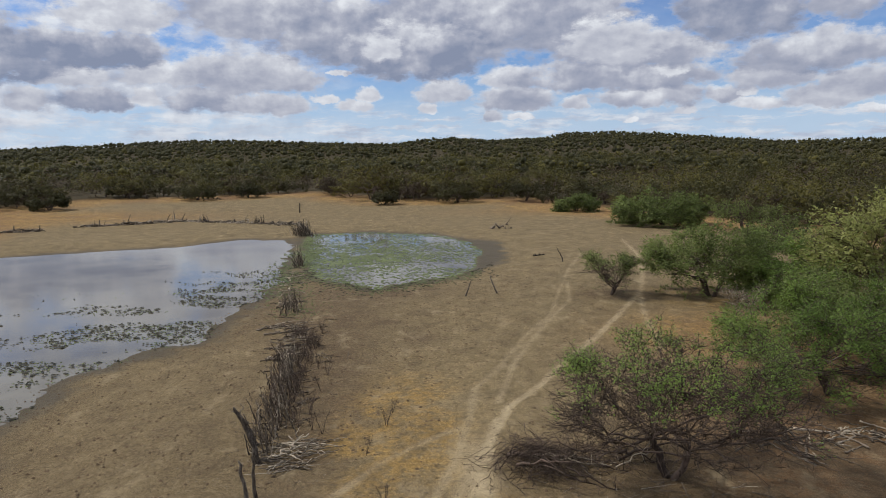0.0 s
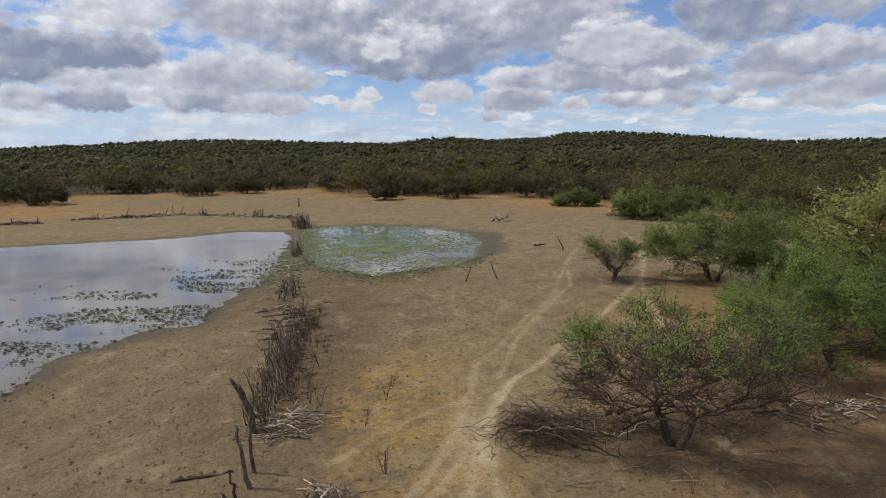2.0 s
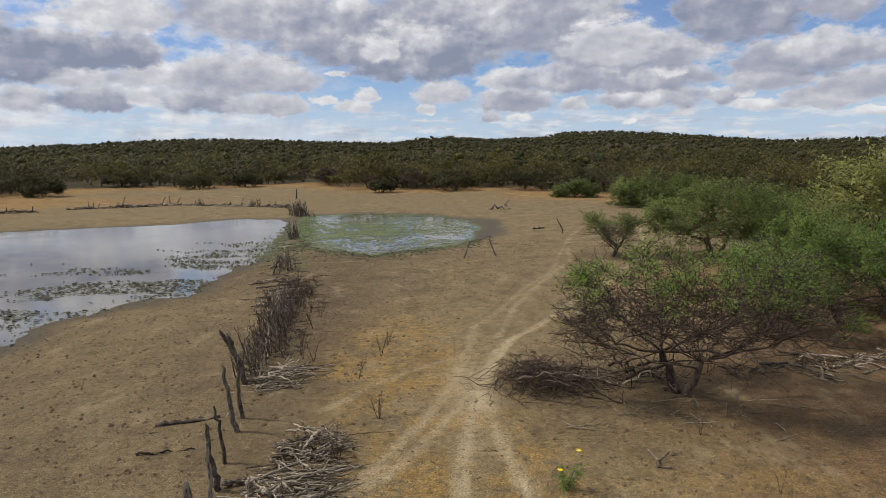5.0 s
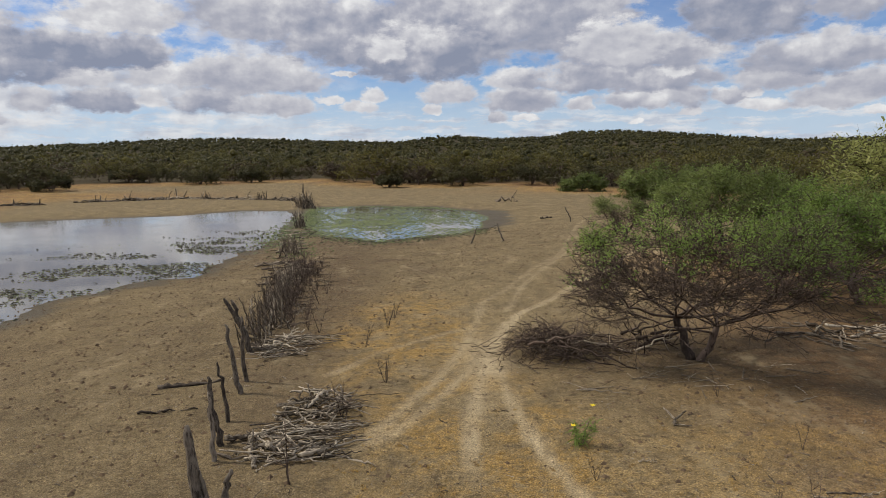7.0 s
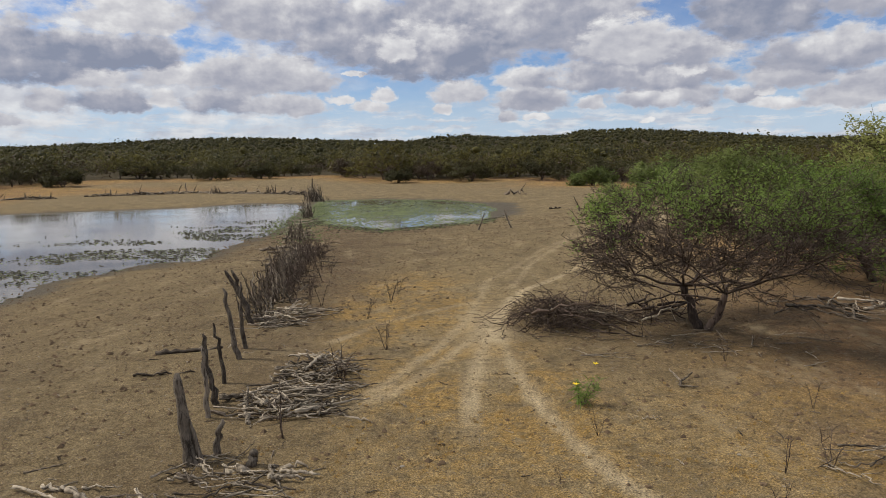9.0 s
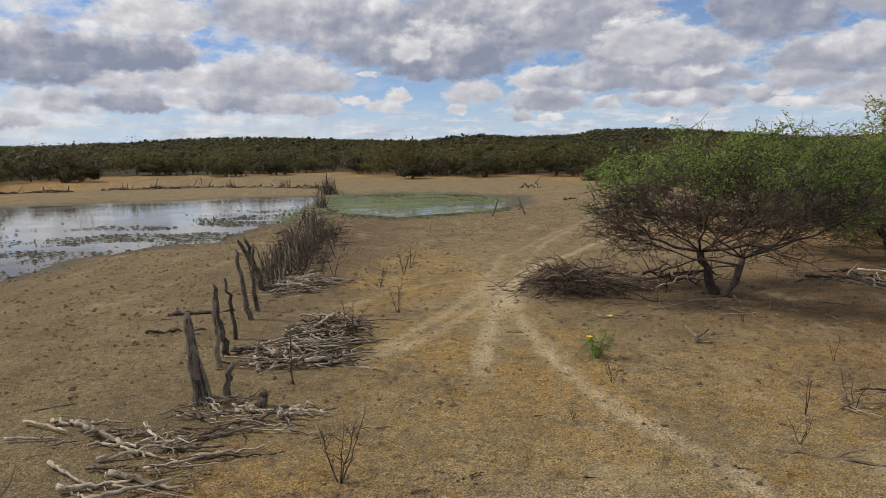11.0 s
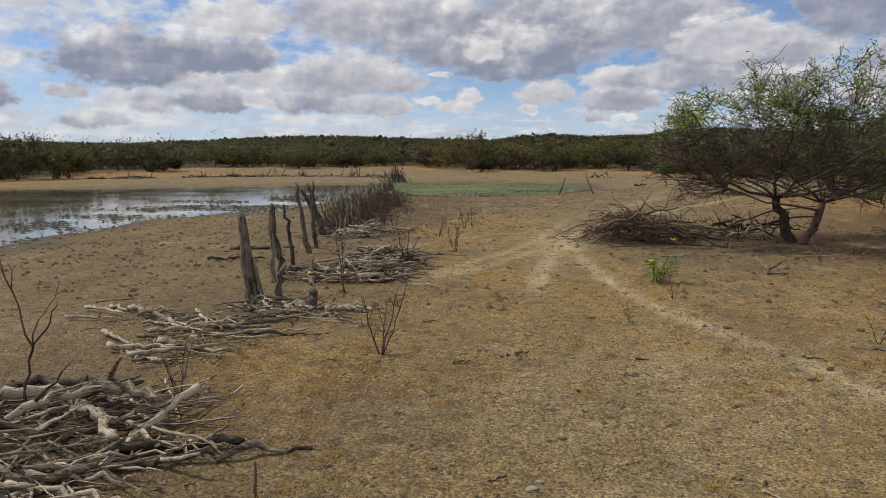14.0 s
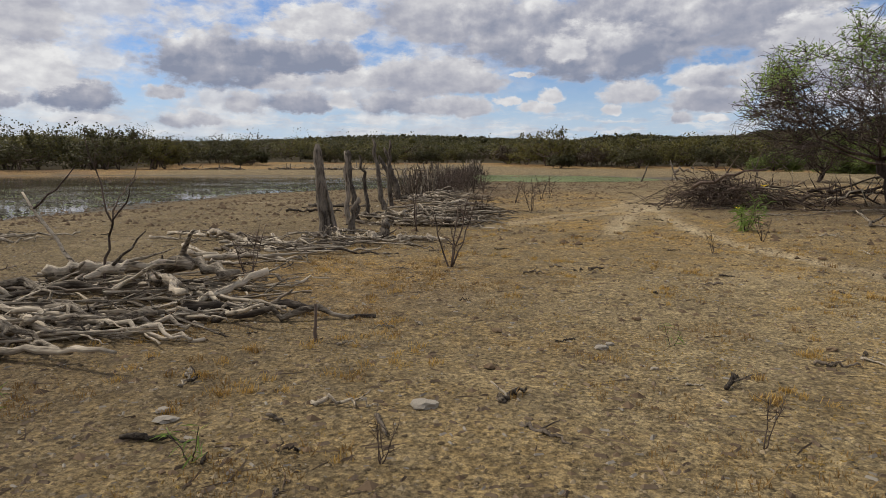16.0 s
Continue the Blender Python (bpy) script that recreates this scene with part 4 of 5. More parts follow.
plant_tree("thorn_bush", 19.6, 37.0, "broad bright green bush beside another", "bush",
           tree_shape(9, 4.9, 3.9, 0.16, 4, 20, 10, 9, 20, 0.12, stem_r=0.08, bare=0.1, twig_len=0.75, skirt=0.05, slim=0.7), tree_bark, acacia_leaf)
plant_tree("thorn_bush", 9.9, 39.2, "small sparse bush with bare lower twigs beside the track", "bush",
           tree_shape(10, 2.7, 2.1, 0.34, 3, 12, 8, 8, 11, 0.09, stem_r=0.07, bare=0.45, twig_len=0.55, flat_top=0.9, fine=1), tree_bark, bush_leaf)
plant_tree("thorn_bush", 26.5, 82.0, "large dark green bush at the end of the track", "bush",
           tree_shape(12, 5.0, 6.0, 0.12, 5, 22, 9, 8, 15, 0.26, stem_r=0.1, bare=0.05, twig_len=1.0, skirt=0.0, light=True), tree_bark, bush_leaf)
plant_tree("thorn_bush", 20.7, 106.0, "round dark green bush on the clearing's far side", "bush",
           tree_shape(13, 3.6, 3.4, 0.15, 4, 16, 8, 7, 12, 0.27, stem_r=0.08, bare=0.06, twig_len=0.9, skirt=0.0, light=True), tree_bark, bush_leaf)
plant_tree("bare_shrub", 14.1, 30.6, "leafless pale grey shrub on ochre soil", "shrub",
           tree_shape(14, 2.5, 1.1, 0.30, 5, 12, 6, 5, 0, 0.1, stem_r=0.03, bare=1.0, twig_len=0.45, flat_top=1.0), dead_wood, bush_leaf)
for i, (x, y, h, w) in enumerate([(-68.6, 118, 2.6, 3.2), (-69, 147, 3.8, 4), (-50.7, 140, 3.4, 4), (-42, 146, 3.4, 3), (-11, 127, 2.6, 2.4), (2.6, 129, 4.0, 3.6), (15.6, 130, 4.2, 4.5), (45, 92, 3.8, 3.0), (31, 62, 3.2, 2.6), (27, 49, 3.6, 3.0), (24, 40, 3.4, 2.8), (33, 74, 4.2, 3.4)]):
    plant_tree("thorn_bush", x, y, "dark thorn bush standing alone before the woods", "bush",
               tree_shape(30 + i, h * 1.1, w * 1.1, 0.18, 4, 13, 7, 6, 12, 0.30 if y > 80 else 0.16, stem_r=0.09, bare=0.15, twig_len=0.8, light=True), tree_bark, woods_leaf if y > 80 else bush_leaf, group="bushes before the woods")

# ---- dead wood: fence posts, upright brush, piles ----
STICKS = []
for i in range(14):
    g = np.random.default_rng(200 + i)
    tub = Tubes()
    line = bend((-0.5, 0, 0), (0.5, 0, 0), g, 15, (0.04, 0.09, 0.17)[i % 3])
    r = np.linspace(0.026, 0.011, 15) * (1 + 0.5 * (g.random(15) - 0.5))
    tub.add(line, r, 8, 0.24, g)
    if i % 2:
        k = 4 + int(g.random() * 6)
        tip = line[k] + unit(np.array([0.7, g.normal() * 0.7, abs(g.normal()) * 0.3])) * 0.28
        tub.add(bend(line[k], tip, g, 5, 0.03), np.linspace(r[k] * 0.7, 0.008, 5), 5, 0.1, g)
    STICKS.append(tub)
grey_sticks = [t.mesh("branch", dead_wood) for t in STICKS]
dark_sticks = [t.mesh("stick", stick_wood) for t in STICKS]


def lay(parent, x, y, length, thick, turn, z, tilt=0.0, kind=None, grey=True, name="branch"):
    """One branch lying at a place that counts from its thing's foot."""
    k = int(rng.random() * len(STICKS)) if kind is None else kind
    me = (grey_sticks if grey else dark_sticks)[k]
    m = pose(x, y, z, rng.uniform(0, 360) if abs(tilt) < 20 else 0, -tilt, turn) @ Matrix.Diagonal((length, thick * length ** 0.6, thick * length ** 0.6, 1))
    return part(name, me, parent, m)


def branch_pile(x, y, rx, ry, count, turn, label, high=0.3, length=1.1, spread=24, thick=1.0):
    ob = thing("branch_pile", x, y, label, "wood pile", group="piles of dead branches")
    c, s = math.cos(radians(turn)), math.sin(radians(turn))
    for i in range(count):
        u, v = rng.uniform(-0.85, 0.85), rng.uniform(-0.9, 0.9)
        L = length * rng.uniform(0.35, 1.4)
        px, py = u * rx * c - v * ry * s, u * rx * s + v * ry * c
        up = max(0.02, high * (1 - u * u) * (1 - v * v) * rng.random()) + gz(x + px, y + py) - gz(x, y)
        lay(ob, px, py, L, thick * rng.uniform(0.4, 1.15) * (1.9 if i % 9 == 0 else 1.0), turn + rng.normal() * spread, up + 0.02, rng.normal() * 3.5, None, i % 6 != 1)
    return ob


def gnarled_log(parent, x, y, z, length, r, turn, seed, dark=False):
    """A short thick piece of old trunk with a broken, hollowed end and a snag."""
    g = np.random.default_rng(seed)
    tub = Tubes()
    line = bend((-length / 2, 0, 0), (length / 2, 0, 0.02), g, 13, length * 0.12)
    rad = r * (1 + 0.4 * (g.random(13) - 0.5)) * np.linspace(1.15, 0.75, 13)
    rad[0] *= 0.6
    rad[-1] *= 0.45
    tub.add(line, rad, 11, 0.22, g)
    log = part("log", tub.mesh("log", stick_wood if dark else dead_wood), parent, pose(x, y, z, 0, 0, turn))
    for k in range(2):
        snag = Tubes()
        p = line[3 + int(g.random() * 7)]
        snag.add(bend(p, p + unit(np.array([0.7, g.normal(), abs(g.normal()) * 0.5])) * length * g.uniform(0.25, 0.5), g, 6, 0.03), np.linspace(r * 0.5, r * 0.16, 6), 7, 0.25, g)
        part("snag", snag.mesh("snag", stick_wood if dark else dead_wood), log)


big_pile = branch_pile(-2.8, 4.5, 0.95, 1.05, 130, 6, "large pile of weathered silver-grey branches and logs", 0.15, 1.0, 38, 0.52)
for i, (x, y, z, length, r, turn) in enumerate([(0.25, 0.75, 0.30, 0.75, 0.075, -8), (-0.35, 1.2, 0.22, 0.95, 0.06, 5), (-0.55, 0.55, 0.26, 0.6, 0.07, 35), (0.35, 0.1, 0.26, 0.8, 0.05, -38), (0.95, 0.0, 0.05, 0.8, 0.05, 18),
                                               (-0.3, -0.2, 0.26, 0.9, 0.045, 14), (0.1, -0.75, 0.14, 1.1, 0.045, 4), (-0.2, -1.1, 0.08, 1.2, 0.05, 3), (0.0, 0.35, 0.34, 0.7, 0.04, 62), (-0.9, 0.9, 0.14, 0.5, 0.08, 70)]):
    gnarled_log(big_pile, x, y * 0.72, z * 0.6, length * 1.1, r * 0.68, turn, 900 + i, i in (1, 4, 9))
branch_pile(-2.6, 3.6, 0.75, 0.45, 24, 4, "low edge of grey branches lying on the sand", 0.12, 0.95, 22)
branch_pile(-3.05, 7.2, 0.75, 0.9, 32, -18, "loose scatter of pale bleached branches", 0.10, 0.8, 34, 0.85)
branch_pile(-4.2, 8.0, 0.8, 0.4, 12, 5, "few grey branches lying by the fence", 0.07, 0.8, 22)
branch_pile(-2.5, 11.3, 0.95, 0.8, 78, 8, "pile of grey branches beside the fence posts", 0.30, 1.0, 34, 0.85)
branch_pile(-2.3, 13.0, 0.75, 0.95, 78, -8, "flat pile of grey branches", 0.30, 0.95, 40, 0.8)
branch_pile(-4.0, 17.5, 0.9, 1.1, 64, 12, "pile of thin dark grey branches at the brush fence", 0.26, 1.15, 34, 0.75)
branch_pile(-2.45, 2.65, 0.45, 0.2, 8, 4, "few grey branches on the ground", 0.10, 0.8, 18)
branch_pile(-6.9, 7.2, 0.6, 0.6, 9, 40, "small heap of dark branches", 0.15, 0.7, 40)
branch_pile(-2.4, 8.4, 0.8, 0.5, 22, 8, "grey branches strewn between the stump and the pile", 0.07, 0.8, 30)
branch_pile(-3.1, 9.0, 0.5, 0.3, 10, 15, "broken branches at the stump's foot", 0.10, 0.8, 40)


def crooked_post(x, y, h, r, lean, label, seed, split=False, kink=0.06):
    ob = thing("fence_post", x, y, label, "fence post", group="old fence posts")
    g = np.random.default_rng(seed)
    tub = Tubes()
    line = bend((0, 0, -0.15), (lean[0], lean[1], h), g, 13, kink)
    rad = np.linspace(r * 1.15, r * 0.62, 13) * (1 + 0.16 * (g.random(13) - 0.5))
    rad[-1] *= 0.55
    tub.add(line, rad, 13, 0.26, g)
    shaft = part("shaft", tub.mesh("shaft", post_wood), ob)
    if split:
        for k in range(5):
            a = -1.4 + 0.6 * k + 0.3 * g.random()
            t2 = Tubes()
            fx, fy = math.cos(a) * r * 1.2, math.sin(a) * r * 1.0
            t2.add(bend((fx * 1.5, fy * 1.3, -0.1), (fx * 0.8 + lean[0] * 0.5, fy * 0.8, h * g.uniform(0.25, 0.62)), g, 8, 0.035), np.linspace(r * 0.5, r * 0.16, 8), 6, 0.2, g)
            part("splinter", t2.mesh("splinter", post_wood), shaft)
    return ob


crooked_post(-3.32, 9.1, 1.22, 0.082, (-0.16, 0.05), "thick split grey stump of a fence post", 301, True, 0.03)
crooked_post(-3.72, 10.7, 1.15, 0.04, (-0.02, 0.0), "thin crooked grey fence post", 302)
crooked_post(-3.75, 11.3, 1.18, 0.048, (-0.24, 0.1), "crooked grey fence post with a bent top", 303, kink=0.1)
crooked_post(-3.97, 12.4, 1.12, 0.04, (-0.22, 0.05), "leaning crooked grey fence post", 304, kink=0.09)
crooked_post(-4.25, 13.9, 1.45, 0.05, (-0.28, 0.1), "tall crooked grey fence post", 305, kink=0.1)
crooked_post(-4.35, 14.7, 1.45, 0.042, (-0.05, 0.0), "tall slim grey fence post", 306)
crooked_post(-4.9, 17.0, 1.35, 0.06, (-0.5, 0.1), "leaning grey fence post by the brush", 307, kink=0.1)
crooked_post(-5.3, 18.2, 1.15, 0.07, (-0.65, 0.0), "strongly leaning grey fence post", 308)
crooked_post(-3.1, 9.35, 0.5, 0.05, (0.12, 0.0), "short broken grey post stub", 309)
crooked_post(-2.55, 9.0, 0.22, 0.07, (0.1, 0.02), "short rotten post stub", 310)
crooked_post(-23.8, 112.0, 1.6, 0.10, (0.02, 0.0), "lone post in the far clearing", 311)
crooked_post(3.31, 40.35, 1.15, 0.05, (-0.45, 0.0), "leaning dead pole stuck in the ground", 312, kink=0.16)
crooked_post(1.30, 39.77, 1.0, 0.045, (0.42, 0.0), "leaning thin pole stuck in the ground", 313)
crooked_post(9.45, 52.78, 1.2, 0.05, (-0.5, 0.0), "bent dead pole beside the track", 314, kink=0.2)
for i, (x, y, h) in enumerate([(-38.6, 97, 1.5), (-46.2, 90.4, 0.9), (-53.5, 84, 0.8), (-51.0, 85, 0.8)]):
    crooked_post(x, y, h, 0.08, (0.1 if i % 2 else -0.1, 0.0), "weathered post of the far fence line", 320 + i)


def brush_fence(name, line, count, h, label, jitter=0.2, lean=0.4, thick=1.0):
    """Sticks set upright along a line, each a part."""
    x0, y0 = line[0]
    ob = thing(name, x0, y0, label, "fence")
    z0 = gz(x0, y0)
    total = [math.hypot(b[0] - a[0], b[1] - a[1]) for a, b in zip(line, line[1:])]
    for i in range(count):
        pick = rng.random() * sum(total)
        for (a, b), t in zip(zip(line, line[1:]), total):
            if pick <= t:
                break
            pick -= t
        f = min(1.0, pick / t)
        x = a[0] + (b[0] - a[0]) * f + rng.normal() * jitter
        y = a[1] + (b[1] - a[1]) * f + rng.normal() * jitter
        L = h * rng.uniform(0.4, 1.15)
        z = gz(x, y) - z0
        tilt = 90 + abs(rng.normal()) * 57.3 * lean
        turn = rng.normal() * 70
        lay(ob, x - x0 - math.cos(radians(turn)) * 0.02, y - y0, L, thick * rng.uniform(0.5, 1.2), turn, z + L * 0.44 * math.sin(radians(tilt)), tilt, None, rng.random() < 0.35, "stick")
    return ob


brush_fence("brush_fence", [(-4.95, 17.4), (-5.4, 20.0), (-5.7, 23.0), (-6.2, 26.5)], 190, 0.98, "dense row of upright dead sticks forming a brush fence", 0.26, 0.5)
brush_fence("brush_fence", [(-8.2, 35.8), (-8.9, 38.6)], 60, 1.15, "clump of upright dead sticks in the fence line", 0.3)
brush_fence("brush_fence", [(-11.8, 54.0), (-12.3, 57.5)], 36, 1.4, "clump of dark sticks rising from the pond edge", 0.25, 0.35, 1.5)
brush_fence("brush_fence", [(-16.2, 78.5), (-16.9, 80.5)], 80, 1.9, "dark tangle of sticks at the pond's end", 0.55, 0.5, 1.6)
brush_fence("brush_fence", [(-33.4, 95.6), (-34.2, 95.8)], 14, 1.2, "few upright sticks in the far fence", 0.4, 0.4, 2.0)
brush_fence("brush_fence", [(-25.0, 91.8), (-25.6, 92.0)], 14, 1.2, "few upright sticks in the far fence", 0.35, 0.4, 2.0)


def fallen_line(line, count, label, width=0.5, length=1.0, thick=1.0, turn=0.0, spread=50):
    x0, y0 = line[0]
    ob = thing("fallen_sticks", x0, y0, label, "sticks")
    z0 = gz(x0, y0)
    for i in range(count):
        k = int(rng.random() * (len(line) - 1))
        f = rng.random()
        x = line[k][0] + (line[k + 1][0] - line[k][0]) * f + rng.normal() * width
        y = line[k][1] + (line[k + 1][1] - line[k][1]) * f + rng.normal() * width
        lay(ob, x - x0, y - y0, length * rng.uniform(0.4, 1.4), thick * rng.uniform(0.5, 1.2), turn + rng.normal() * spread, gz(x, y) - z0 + 0.03, rng.normal() * 5, None, rng.random() < 0.4, "stick")
    return ob


fallen_line([(-4.4, 17.5), (-5.0, 22), (-5.8, 27), (-6.9, 31.5), (-8.3, 36)], 130, "fallen sticks lying along the brush fence", 0.7, 0.9, 0.8, 10)
fallen_line([(-6.2, 26.5), (-7.0, 30.5), (-7.8, 34.0)], 70, "grey branches lying where the fence has collapsed", 0.35, 1.3, 1.2, 20, 35)
fallen_line([(-8.9, 38.6), (-10.6, 46.0), (-11.8, 53.0)], 60, "dark sticks lying in wet mud along the fence", 0.6, 1.1, 1.2, 60, 50)
fallen_line([(-49, 89.2), (-42, 93), (-38.6, 97), (-33, 95.5), (-25, 92), (-19, 88.6)], 150, "low line of dead brush across the far clearing", 0.35, 2.4, 3.0, 0, 18)
fallen_line([(-57, 82), (-51, 85)], 30, "dead brush of the far fence line", 0.3, 2.2, 3.0, 20, 15)

# single logs and sticks on the ground
for x, y, L, th, tu, word in [(-5.5, 14.5, 1.35, 2.0, 22, "dark log lying beside the fence"), (-5.35, 12.9, 1.1, 1.1, 12, "thin dark branch lying by the fence"), (-2.25, 8.85, 1.05, 2.0, 10, "thick grey branch lying on sand"),
                             (-1.55, 4.42, 1.25, 1.0, 24, "long thin grey branch lying on sand"), (0.25, 7.03, 0.33, 1.0, 35, "short dark stick on sand"), (1.05, 3.85, 0.22, 1.0, 70, "short curved reddish stick on sand"), (1.6, 4.3, 0.22, 1.1, 8, "short dark chunk of wood"),
                             (0.13, 3.36, 0.2, 1.3, 65, "short pale chip of wood"), (-0.52, 3.1, 0.28, 0.8, 8, "short grey stick on sand"), (3.4, 6.1, 0.36, 1.3, 50, "curved grey stick on sand"), (3.17, 10.5, 0.28, 1.0, -8, "small pale stick on sand"), (-5.2, 8.9, 0.5, 0.9, 35, "small dark stick on sand"),
                             (6.8, 80, 2.6, 3.5, 0, "dark log in the far clearing"), (8.3, 57.3, 1.2, 3.5, -5, "dark log beside the pond"), (4.3, 7.4, 1.6, 0.6, -25, "thin reddish branch on ochre sand"), (-1.0, 2.62, 0.35, 0.8, 10, "thin crooked twig lying on sand")]:
    ob = tagged(new("stick", grey_sticks[int(rng.random() * 14)] if "grey" in word or "pale" in word else dark_sticks[int(rng.random() * 14)]), word, "stick", "single sticks on the ground")
    ob.matrix_basis = pose(x, y, gz(x, y) + 0.012 * th, 0, 0, tu) @ Matrix.Diagonal((L, th * L ** 0.6, th * L ** 0.6, 1))
for i in range(290):
    x, y = rng.uniform(-6.5, 7.5), 2.3 + 22 * rng.random() ** 1.6
    L = rng.uniform(0.05, 0.26)
    ob = tagged(new("twig", (grey_sticks if rng.random() < 0.35 else dark_sticks)[int(rng.random() * 14)]), "small broken twig lying on dry sand", "twig", "broken twigs on the sand")
    ob.matrix_basis = pose(x, y, gz(x, y) + 0.008, 0, rng.normal() * 4, rng.uniform(0, 360)) @ Matrix.Diagonal((L, 0.15 + L, 0.15 + L, 1))

branch_pile(5.5, 8.95, 0.6, 0.35, 16, 20, "small tangle of thin dark twigs on sand", 0.2, 0.75, 45, 0.5)
fork = thing("forked_branch", 4.1, 12.0, "pale forked dead branch lying on sand", "branch")
g = np.random.default_rng(88)
for a, b, r in [((-0.05, -0.12, 0.02), (0.0, 0.05, 0.06), 0.028), ((0.0, 0.05, 0.06), (-0.16, 0.22, 0.22), 0.02), ((0.0, 0.05, 0.06), (0.24, 0.18, 0.16), 0.022), ((-0.05, -0.12, 0.02), (0.22, -0.2, 0.03), 0.016)]:
    tub = Tubes()
    tub.add(bend(a, b, g, 7, 0.02), np.linspace(r, r * 0.6, 7), 8, 0.15, g)
    part("limb", tub.mesh("limb", dead_wood), fork)

# ---- leafless saplings ----
SAPLINGS = []
for i in range(6):
    g = np.random.default_rng(400 + i)
    tub = Tubes()
    for s in range(2 + i % 3):
        a = g.random() * 6.28
        top = np.array([math.cos(a) * 0.32, math.sin(a) * 0.32, 0.65 + 0.35 * g.random()])
        line = bend((0, 0, -0.05), top, g, 8, 0.05)
        tub.add(line, np.linspace(0.013, 0.005, 8), 5)
        for t in range(5):
            p = line[2 + int(g.random() * 5)]
            e = p + unit(g.normal(size=3) * np.array([1, 1, 0.5]) + np.array([0, 0, 0.8])) * (0.18 + 0.2 * g.random())
            tw = bend(p, e, g, 5, 0.02)
            tub.add(tw, np.linspace(0.006, 0.003, 5), 4)
            for u in range(2):
                q = tw[2 + u]
                tub.add(bend(q, q + unit(g.normal(size=3) + np.array([0, 0, 0.5])) * 0.12, g, 3, 0.01), np.linspace(0.004, 0.002, 3), 3)
    SAPLINGS.append(tub.mesh("sapling", twig_wood))


def sapling(x, y, size, kind, label="leafless brown sapling in dry ground", turn=None):
    ob = tagged(new("dry_sapling", SAPLINGS[kind % 6]), label, "sapling", "leafless saplings")
    ob.matrix_basis = pose(x, y, gz(x, y), 0, 0, rng.uniform(0, 360) if turn is None else turn) @ Matrix.Diagonal((size, size, size, 1))


for i, (x, y, s) in enumerate([(-1.05, 6.9, 0.75), (-2.3, 9.9, 0.85), (-1.9, 12.5, 0.8), (-1.3, 14.6, 0.7), (-2.1, 17.5, 0.7), (1.5, 8.5, 0.3), (2.25, 9.95, 0.4), (4.35, 8.75, 0.5), (5.0, 8.9, 0.6), (-0.2, 2.65, 0.2), (1.05, 3.1, 0.22), (5.35, 13.3, 0.5),
                            (-2.4, 5.55, 0.5), (5.8, 10.9, 0.5), (3.9, 7.9, 0.4), (-1.7, 19.6, 0.7), (-1.6, 20.8, 0.7)]):
    sapling(x, y, s, i + 2)
for i in range(100):
    f = rng.random()
    sapling(-4.5 - 2.1 * f + rng.normal() * 0.5, 18.6 + 13 * f + rng.normal() * 0.6, rng.uniform(0.4, 0.9), i, "thin reddish-brown dry shoots beside the brush fence")
tall = thing("dry_sapling", -3.35, 4.9, "tall forked leafless sapling growing out of the pile", "sapling")
g = np.random.default_rng(77)
stems = []
for a, b, r, tail in [((0, 0, -0.05), (-0.62, 0.0, 0.74), 0.022, None), ((0.05, 0, -0.05), (0.12, 0.1, 0.6), 0.014, None), (0, (-0.2, 0.1, 0.95), 0.009, 6), (1, (-0.1, 0.1, 1.25), 0.008, 6), (1, (0.42, 0.0, 0.85), 0.009, 5), (0, (-0.78, 0.2, 0.55), 0.007, 4), (1, (0.3, 0.2, 1.0), 0.006, 7), (3, (0.05, 0.0, 1.15), 0.005, 4)]:
    start = a if tail is None else stems[a][tail]
    line = bend(start, b, g, 8, 0.045)
    stems.append(line)
    tub = Tubes()
    tub.add(line, np.linspace(r, r * 0.4, 8), 6, 0.1, g)
    part("branch", tub.mesh("branch", dead_wood if r > 0.02 else twig_wood), tall)
tub = Tubes()
tub.add(bend((0, 0, -0.05), (0.01, 0, 0.21), g, 6, 0.02), np.linspace(0.012, 0.008, 6), 6, 0.15, g)
stake = tagged(new("stake", tub.mesh("stake", twig_wood)), "thin dark twig standing in the ground", "stick")
stake.matrix_basis = pose(-1.07, 3.97, gz(-1.07, 3.97))

# ---- heap of dead brush beside the tree ----
heap = thing("brush_heap", 2.6, 16.6, "heap of tangled dead brown branches beside the tree", "brush heap")
g = np.random.default_rng(55)
tangle = Tubes()
for i in range(460):
    a = g.random() * 6.28
    c = np.array([g.normal() * 0.62 if i < 330 else g.uniform(-0.5, 2.4), g.normal() * 0.5, 0.0])
    hmax = 0.8 * math.exp(-(c[0] ** 2 * 0.45 + c[1] ** 2) * 0.9)
    c[2] = hmax * g.random() * 0.75
    L = g.uniform(0.4, 1.25)
    d = np.array([math.cos(a), math.sin(a), g.normal() * 0.42])
    p = bend(c - d * L / 2, c + d * L / 2, g, 7, 0.16, 0.16)
    p[:, 2] = np.maximum(p[:, 2], 0.01)
    tangle.add(p, np.linspace(0.010, 0.0035, 7), 3)
part("twig_tangle", tangle.mesh("twig_tangle", twig_wood), heap)
